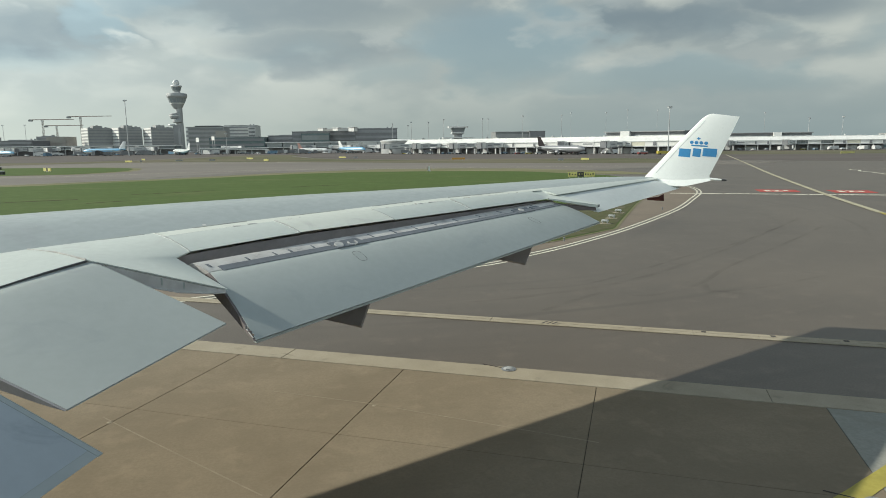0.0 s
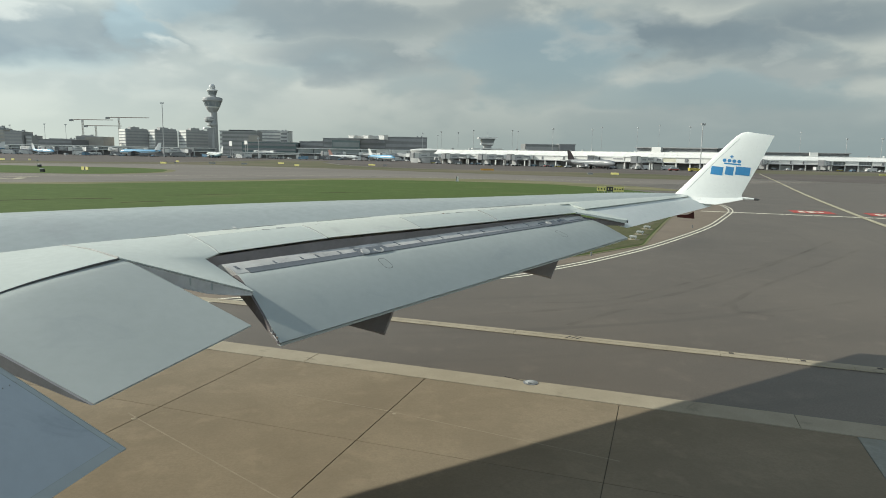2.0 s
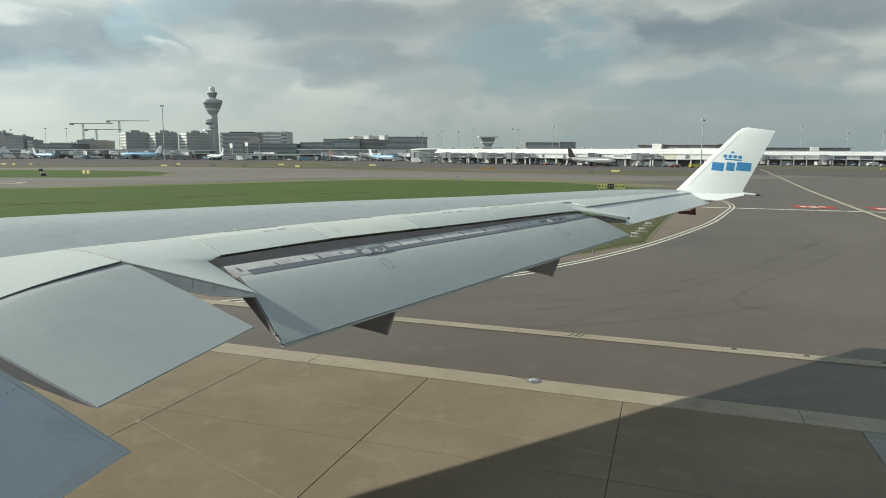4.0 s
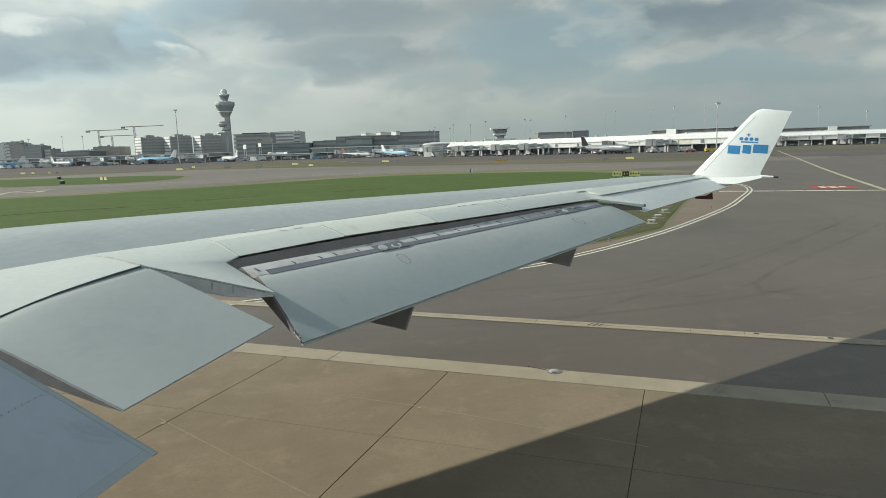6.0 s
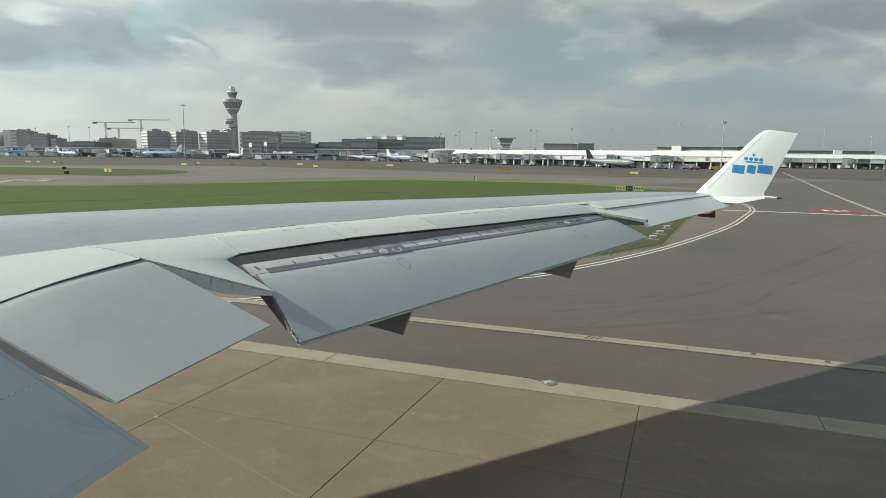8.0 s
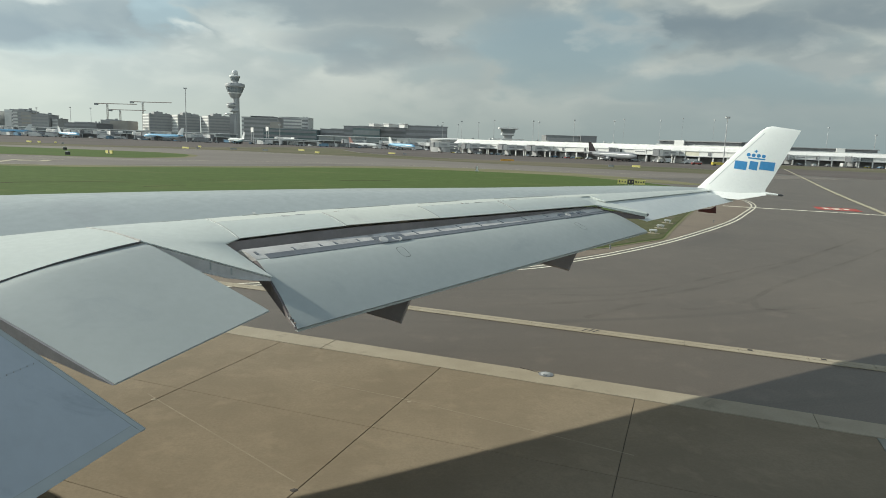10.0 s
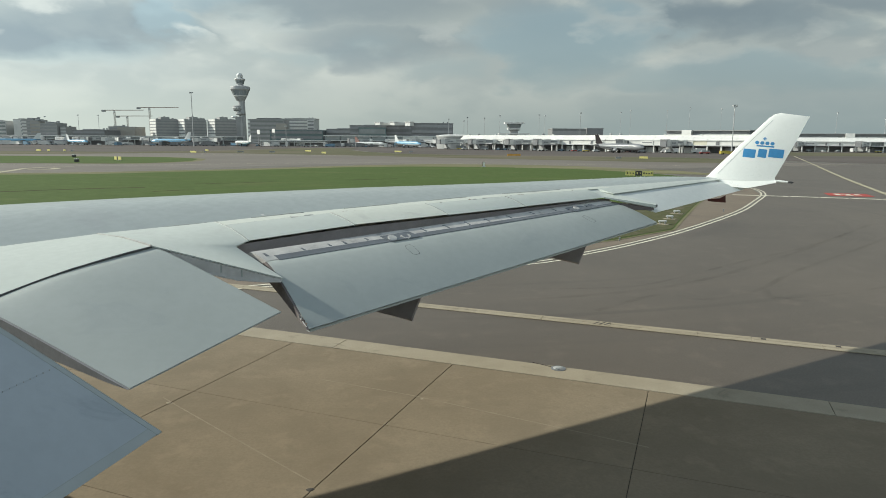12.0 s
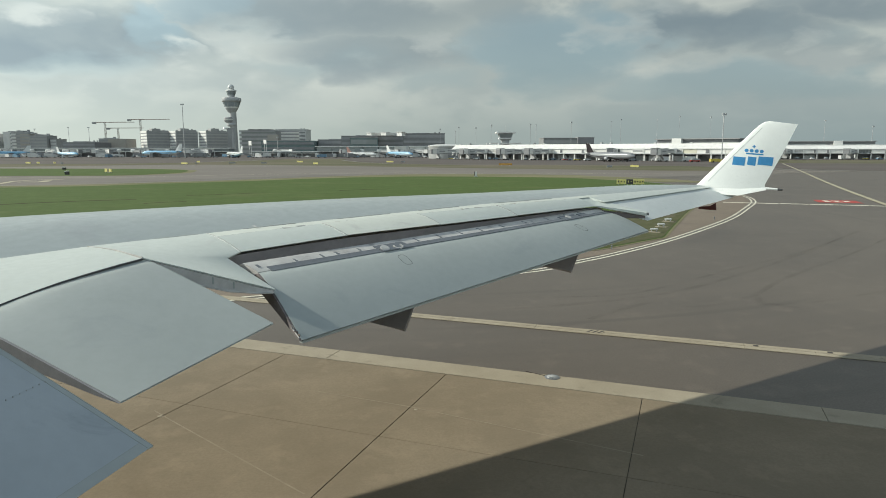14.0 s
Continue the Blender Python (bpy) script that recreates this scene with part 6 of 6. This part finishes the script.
def jet(x, y, turn, length, hull, tail, belly="jet_white", label="parked airliner", band=True):
    """A parked airliner: nose along +x."""
    s = length / 40.0
    ob = thing("parked_airliner", place(x, y, turn), label, "aircraft", "parked airliners")
    r, zc = 2.0 * s, 3.7 * s
    prof = ((20, 0.1, -0.3), (19.2, 0.9, -0.2), (17.5, 1.6, -0.05), (14.5, 2.0, 0), (-8, 2.0, 0), (-14, 1.5, 0.45), (-18.5, 0.7, 1.0), (-20, 0.2, 1.2))
    rings = [[(px * s, pr * s * math.cos(2 * math.pi * i / 16), zc + (pz + pr * math.sin(2 * math.pi * i / 16)) * s) for i in range(16)] for px, pr, pz in prof]
    part("hull", loft(rings), hull, ob)
    if band:
        part("belly", loft([[(px * s, pr * 1.012 * s * math.cos(q), zc + (pz + pr * 1.012 * math.sin(q)) * s) for q in [math.pi * (1.08 + 0.84 * i / 8) for i in range(9)]] for px, pr, pz in prof[1:-1]]), belly, ob)
        for side in (-1, 1):
            part("window_line", box(-12 * s, 13 * s, side * 2.0 * s - 0.03, side * 2.0 * s + 0.03, zc + 0.35 * s, zc + 0.62 * s), "glass", ob)
    part("tail_fin", loft([foil_row(-13.5 * s, -19.5 * s, 0, zc + 1.7 * s, 0.5 * s), foil_row(-18.0 * s, -20.8 * s, 0, zc + 7.6 * s, 0.2 * s)]), tail, ob)
    for side in (-1, 1):
        part("wing", loft([foil_row(4 * s, -3.5 * s, side * 1.6 * s, zc - 1.0 * s, 0.8 * s, True), foil_row(-5.5 * s, -7.3 * s, side * 17 * s, zc + 0.6 * s, 0.2 * s, True)]), "jet_silver", ob)
        part("stabiliser", loft([foil_row(-15.5 * s, -18.8 * s, side * 0.8 * s, zc + 1.2 * s, 0.3 * s, True), foil_row(-18.8 * s, -20.4 * s, side * 6.4 * s, zc + 1.7 * s, 0.1 * s, True)]), "jet_silver", ob)
        bm = turned([(0.75 * s, 0), (1.0 * s, 0.6 * s), (0.95 * s, 2.6 * s), (0.5 * s, 3.9 * s)], 14)
        bmesh.ops.transform(bm, matrix=Matrix.Translation((3.6 * s, side * 5.6 * s, zc - 1.75 * s)) @ pose(0, 0, 0, 0, -90, 0), verts=bm.verts[:])
        part("engine", bm, "jet_silver", ob)
        part("main_gear", box(-2.6 * s, -1.6 * s, side * 2.7 * s - 0.4 * s, side * 2.7 * s + 0.4 * s, 0, zc - 1.2 * s), "tyre", ob)
    part("nose_gear", box(13.6 * s, 14.3 * s, -0.25 * s, 0.25 * s, 0, zc - 1.8 * s), "tyre", ob)
    part("cockpit_window", box(17.4 * s, 18.2 * s, -1.2 * s, 1.2 * s, zc + 0.85 * s, zc + 1.25 * s), "glass", ob)
    return ob


def foil_row(lead, trail, y, z, thick, lying=False):
    out = []
    for i in range(6):
        t = i / 5
        w = thick * (2.4 * math.sqrt(t) * (1 - t) + 0.05) / 2
        out.append((lead + (trail - lead) * t, y + (0 if lying else w), z + (w if lying else 0)))
    for i in range(5, -1, -1):
        t = i / 5
        w = thick * (2.4 * math.sqrt(t) * (1 - t) + 0.05) / 2
        out.append((lead + (trail - lead) * t, y - (0 if lying else w), z - (w if lying else 0)))
    return out


jet(92.0, 366, -58, 36, "jet_silver", "jet_dark", "jet_silver", label="parked silver-grey airliner with a dark tail")
jet(-36.7, 560, -50, 37, "jet_blue", "jet_white", label="parked blue and white airliner with a white tail")
jet(-41.5, 605, 242, 37, "jet_blue", "jet_white", label="parked blue and white airliner with a white tail")
jet(-72.3, 590, -28, 32, "jet_white", "jet_orange", label="parked white airliner with a dull pinkish tail")
jet(-180.5, 575, 129, 35, "jet_white", "jet_white", "jet_pale", label="small parked pale-cyan airliner with a white tail")
jet(-254.1, 600, 163, 43, "jet_blue", "jet_white", label="long parked blue and white airliner with a white tail")
jet(-334.0, 590, -32, 34, "jet_blue", "jet_white", label="parked blue and white airliner with a white tail")
jet(-372.0, 612, -150, 30, "jet_silver", "jet_white", label="parked grey airliner beside the concourse")
jet(-395.2, 600, 215, 38, "jet_blue", "jet_white", label="parked blue and white airliner with a white tail")
jet(-423.3, 600, -20, 34, "jet_white", "jet_white", label="parked white airliner beside the concourse")


def vehicle(x, y, turn, length, height, paint, label, cab=True):
    """A service vehicle: chassis, cargo body, cab with windscreen, four wheels."""
    ob = thing("service_vehicle", place(x, y, turn), label, "vehicle", "apron vehicles")
    w = min(2.4, length * 0.42)
    if cab:
        part("body", box(-length / 2, length * 0.2, -w / 2, w / 2, 0.5, height), paint, ob)
        part("cab", loft([[(length * 0.22, -w / 2, 0.5), (length * 0.5, -w / 2, 0.5), (length * 0.5, -w / 2, height * 0.5), (length * 0.42, -w / 2, height * 0.85), (length * 0.22, -w / 2, height * 0.85)],
                          [(length * 0.22, w / 2, 0.5), (length * 0.5, w / 2, 0.5), (length * 0.5, w / 2, height * 0.5), (length * 0.42, w / 2, height * 0.85), (length * 0.22, w / 2, height * 0.85)]]), paint, ob)
        part("windscreen", box(length * 0.43, length * 0.47, -w * 0.42, w * 0.42, height * 0.52, height * 0.78), "glass", ob)
    else:
        part("body", loft([[(-length / 2, -w / 2, 0.4), (length / 2, -w / 2, 0.4), (length / 2, -w / 2, height * 0.6), (-length / 2, -w / 2, height * 0.6)],
                           [(-length / 2, w / 2, 0.4), (length / 2, w / 2, 0.4), (length / 2, w / 2, height * 0.6), (-length / 2, w / 2, height * 0.6)]]), paint, ob)
        part("cabin", loft([ring_box(-length * 0.38, length * 0.28, w * 0.48, height * 0.6), ring_box(-length * 0.28, length * 0.12, w * 0.40, height)]), "glass", ob)
    for a in (-0.32, 0.32):
        for b in (-0.5, 0.5):
            bm = turned([(0.42, -0.14), (0.42, 0.14)], 10)
            bmesh.ops.transform(bm, matrix=Matrix.Translation((length * a, w * b, 0.42)) @ pose(0, 0, 0, 90, 0, 0), verts=bm.verts[:])
            part("wheel", bm, "tyre", ob)
    return ob


def ring_box(x0, x1, w, z):
    return [(x0, -w, z), (x1, -w, z), (x1, w, z), (x0, w, z)]


random.seed(9)
PAINTS = [("car_white", "white"), ("car_white", "white"), ("car_grey", "grey"), ("car_blue", "blue"), ("car_red", "red"), ("car_yellow", "yellow"), ("car_white", "white"), ("car_grey", "grey"), ("car_grey", "grey"), ("car_white", "white")]
for k in range(44):
    paint, word = PAINTS[random.randrange(len(PAINTS))]
    pier, a = (NEAR_PIER, 4 + 180 * (k + random.random() * 0.8) / 27) if k < 27 else (FAR_PIER, 4 + 150 * (k - 27 + random.random() * 0.8) / 17)
    spot = (pier @ Vector((a, -4 - random.random() * 14, 0)))
    big = random.random() < 0.22 and word in ("white", "grey")
    vehicle(spot.x, spot.y, random.choice((0, 180, 90, 20)), 7.0 if big else 4.3, 2.8 if big else 1.6, paint, f"{word} {'service truck' if big else 'car'} on the apron below the pier", big)
for k in range(104):
    paint, word = random.choice((("car_white", "white"), ("car_grey", "grey"), ("car_white", "white"), ("car_grey", "grey"), ("car_white", "white"), ("car_blue", "blue"), ("car_grey", "grey")))
    x = -420.8 + (-7.1 - -420.8) * (k + random.random() * 0.8) / 104
    big = random.random() < 0.5
    vehicle(x, 570 + random.random() * 58, random.choice((0, 180, 90, 20, -35)), 7.0 + 5.0 * random.random() if big else 4.6, 2.8 + 1.2 * random.random() if big else 1.8, paint, f"{word} {'service truck' if big else 'car'} on the apron by the concourse", big)
vehicle(131.0, 345, 0, 5.0, 2.0, "car_red", "red pickup on the apron", False)
vehicle(139.5, 338, 0, 6.5, 1.9, "car_yellow", "yellow baggage tug train on the apron")


# ---- airfield signs and lights ----
def guide_sign(x, y, turn, panels, height, label, base=0.25):
    """A row of sign panels on short legs; each panel is (width, face, bars)."""
    ob = thing("guidance_sign", place(x, y, turn), label, "sign", "airfield guidance signs")
    total = sum(p[0] for p in panels)
    a = -total / 2
    for w, face, bars in panels:
        pn = part("panel", box(a + 0.03, a + w - 0.03, -0.12, 0.12, base, base + height), face, ob)
        for k in range(bars):
            c = a + w * (k + 0.7) / (bars + 0.4)
            part("bar", box(c - w * 0.055, c + w * 0.055, -0.135, -0.12, base + height * (0.32 + 0.08 * (k % 2)), base + height * (0.72 - 0.06 * (k % 3))), "sign_yellow" if face == "sign_black" else "sign_black", pn)
        for lx in (a + w * 0.2, a + w * 0.8):
            part("leg", box(lx - 0.04, lx + 0.04, -0.04, 0.04, 0, base), "steel", ob)
        a += w
    return ob


guide_sign(32.3, 113.7, -15, ((1.65, "sign_yellow", 3), (1.15, "sign_black", 2), (1.85, "sign_yellow", 4)), 0.80, "yellow and black taxiway guidance sign on grass")
guide_sign(-91.2, 180.2, -38, ((1.55, "sign_yellow", 0), (0.75, "sign_black", 0), (1.55, "sign_yellow", 0)), 0.85, "yellow and black taxiway guidance sign on grass")
for x, y, w in ((-111.3, 285, 3.6), (-54.8, 285, 2.2), (-71.3, 330, 3.4), (-26.4, 330, 3.6), (-175.9, 300, 1.4), (-183.3, 300, 2.2), (-187.9, 300, 3.6), (-121.9, 330, 2.0), (68.0, 235, 2.6)):
    guide_sign(x, y, -32, ((w * 1.15, "sign_yellow", 0),), 0.7, "plain yellow airfield sign seen across the taxiway")
for x, y, w in ((-95.5, 300, 3.0), (-81.2, 300, 2.6), (58.4, 232, 2.0), (-166.8, 290, 1.0), (-108.1, 290, 1.0), (-19.9, 330, 2.0)):
    guide_sign(x, y, 0, ((w, "dark_wall", 0),), 0.6, "dark backed airfield sign seen from behind")
guide_sign(25.0, 265, 4, ((5.4, "orange", 0),), 0.7, "long orange airfield barrier panel")
guide_sign(213.4, 300, 4, ((7.2, "sign_yellow", 0),), 0.9, "long yellow airfield barrier panel")


def marker_post(x, y, height, width, label="short white marker post with dark base"):
    ob = thing("marker_post", place(x, y), label, "marker post", "marker posts")
    part("post", loft([ring_box(-width / 2, width / 2, 0.08, 0.2), ring_box(-width / 2, width / 2, 0.08, height)]), "sign_white", ob)
    part("edge", box(-width / 2 - 0.12, -width / 2 - 0.005, -0.08, 0.08, 0.1, height), "sign_black", ob)
    part("foot", box(-width, width, -0.15, 0.15, 0, 0.2), "grey_wall", ob)
    return ob


marker_post(7.57, 152.5, 1.15, 0.40)
marker_post(4.2, 86, 0.35, 0.25)
for x, y in ((-118.6, 207.1), (-94.0, 165.2)):
    ob = thing("equipment_box", place(x, y), "small dark airfield equipment box with a pale top", "equipment box", "equipment boxes")
    part("body", box(-0.4, 0.4, -0.4, 0.4, 0, 0.75), "sign_black", ob)
    part("lid", box(-0.42, 0.3, -0.42, 0.42, 0.75, 0.95), "sign_white", ob)


def light_unit(x, y, turn):
    ob = thing("approach_light_unit", place(x, y, turn), "low white light unit on a frame in the grass", "airfield light", "light units")
    part("case", loft([ring_box(-0.27, 0.27, 0.20, 0.20), ring_box(-0.24, 0.24, 0.17, 0.31)]), "grey_wall", ob)
    part("hood", box(-0.24, 0.24, -0.26, -0.17, 0.27, 0.32), "grey_wall", ob)
    for s in (-0.18, 0.18):
        part("leg", box(s - 0.03, s + 0.03, -0.08, 0.08, 0, 0.20), "steel", ob)
    part("pad", box(-0.45, 0.45, -0.36, 0.36, 0.0, 0.05), "strip", ob)
    return ob


unit = light_unit(15.4, 47.6, -30)
for x, y in ((17.0, 50.9), (18.9, 54.9)):
    copy_thing(unit, place(x, y, -30))


def edge_light(x, y, height=0.26):
    ob = thing("edge_light", place(x, y), "small taxiway edge light on a stem", "airfield light", "edge lights")
    part("stem", turned([(0.05, 0), (0.035, height * 0.7)], 8), "car_grey", ob)
    part("lens", turned([(0.06, height * 0.7), (0.07, height * 0.85), (0.03, height)], 8), "car_grey", ob)
    return ob


for x, y in ((23.6, 56.9), (10.2, 39.3)):
    edge_light(x, y)


def flush_light(x, y, turn):
    """An inset pavement light: ring, sunk body, lens and its cable slot."""
    ob = thing("inset_light", place(x, y, turn, 0.033), "round steel light set flush in the concrete", "airfield light", "inset lights")
    part("ring", turned([(0.20, 0.0), (0.20, 0.010), (0.15, 0.014)], 20), "car_grey", ob)
    part("dome", turned([(0.15, 0.010), (0.12, 0.030), (0.05, 0.038), (0.01, 0.039)], 18), "steel", ob)
    part("lens", box(-0.05, 0.05, -0.14, -0.08, 0.018, 0.036), "glass", ob)
    part("cable_slot", loft(rod((-0.2, 0.05, 0.004), (-0.75, 0.22, 0.004), 0.012, n=4)), "joint", ob)
    return ob


light = flush_light(2.86, 16.52, -20)
copy_thing(light, place(7.75, 9.45, -20, 0.035))
copy_thing(light, place(13.9, 13.3, -20, 0.033))


def drain_grate(x, y, length, half):
    ob = thing("drain_grate", place(x, y, -20.4, 0.036), "small grey steel grate set in the drain channel", "drain grate", "drain grates")
    part("frame", box(-length / 2, length / 2, -half, half, -0.01, 0.003), "joint" if length < 0.3 else "strip", ob)
    if length > 0.3:
        for c in (-0.18, 0.0, 0.16):
            part("bar", loft([[(c - 0.05 + e, y, 0.003), (c + 0.01 + e, y, 0.003), (c + 0.01 + e, y, 0.006), (c - 0.05 + e, y, 0.006)] for y, e in ((-half * 0.9, 0.0), (half * 0.9, 0.14))]), "joint", ob)
    return ob


drain_grate(4.95, 20.92, 0.6, 0.17)
for k in range(4):
    drain_grate(9.52 + 1.86 * k, 19.34 - 0.69 * k, 0.14, 0.07)


for x, y, r, mat, label in ((-6.31, 13.98, 0.08, "strip", "small pale patch on a slab corner"), (-2.35, 10.33, 0.075, "joint", "small dark patch on a slab joint"), (-0.62, 14.36, 0.05, "strip", "small pale patch on a slab joint")):
    bm = bmesh.new()
    add_loft(bm, [[(r * k * (1 + 0.25 * math.sin(3.1 * i)) * math.cos(2 * math.pi * i / 11), 0.7 * r * k * (1 + 0.2 * math.cos(2.3 * i)) * math.sin(2 * math.pi * i / 11), z) for i in range(11)] for k, z in ((1.0, 0.0), (1.0, 0.003), (0.9, 0.005))])
    ob = tagged(finish("joint_patch", bm, mat), label, "patch", kind="structure")
    ob.matrix_world = pose(x, y, 0.0295)


# ---- pavement pieces ----
bed = tagged(finish("concrete_apron", box(-48, 52, -35, 15.76, 0.001, 0.006, GRID), "joint"), "concrete slab pavement with dark sealed joints", "pavement", kind="structure")
SLABS = {}
for row, (r0, r1) in enumerate(((11.65, 15.74), (7.55, 11.65), (3.45, 7.55), (-0.65, 3.45), (-4.75, -0.65))):
    for k in range(-8, 10):
        s0 = -0.77 + 5.0 * k
        key = (round(r1 - r0, 2), k >= 1)
        if key not in SLABS:
            SLABS[key] = slab_mesh(5.0, r1 - r0, 0.026)
            SLABS[key].materials.append(MAT["grey_concrete" if k >= 1 else "concrete"])
        ob = new("slab", SLABS[key])
        ob.parent = bed
        ob.matrix_world = GRID @ Matrix.Translation((s0, r0, 0.030))
edge = tagged(finish("channel_strip", box(-48, 52, 15.77, 16.64, 0.001, 0.006, GRID), "joint"), "pale concrete edge strip beside asphalt", "kerb strip", kind="structure")
EDGE_PIECE = slab_mesh(12.6, 0.87, 0.026)
EDGE_PIECE.materials.append(MAT["strip"])
for k in range(-3, 4):
    ob = new("strip_piece", EDGE_PIECE)
    ob.parent = edge
    ob.matrix_world = GRID @ Matrix.Translation((3.15 + 12.6 * k, 15.77, 0.032))
drain = tagged(finish("drain_channel", box(-48, 60, 21.05, 21.60, 0.001, 0.006, GRID), "joint"), "pale concrete drain channel with a slot across the asphalt", "drain", kind="structure")
CUTS = [-44, -38, -32, -26, -20, -14, -9.5, -4.6, 0.3, 1.85, 3.75, 5.45, 7.0, 9.0, 10.8, 12.6, 14.4, 16.2, 18, 20, 24, 28, 32, 36, 40, 46, 52, 58]
PIECES = {}
for a, b in zip(CUTS, CUTS[1:]):
    key = round(b - a, 2)
    if key not in PIECES:
        PIECES[key] = slab_mesh(key, 0.25, 0.026, 0.004)
        PIECES[key].materials.append(MAT["strip"])
    for r0 in (21.06, 21.335):
        ob = new("drain_piece", PIECES[key])
        ob.parent = drain
        ob.matrix_world = GRID @ Matrix.Translation((a, r0, 0.032))
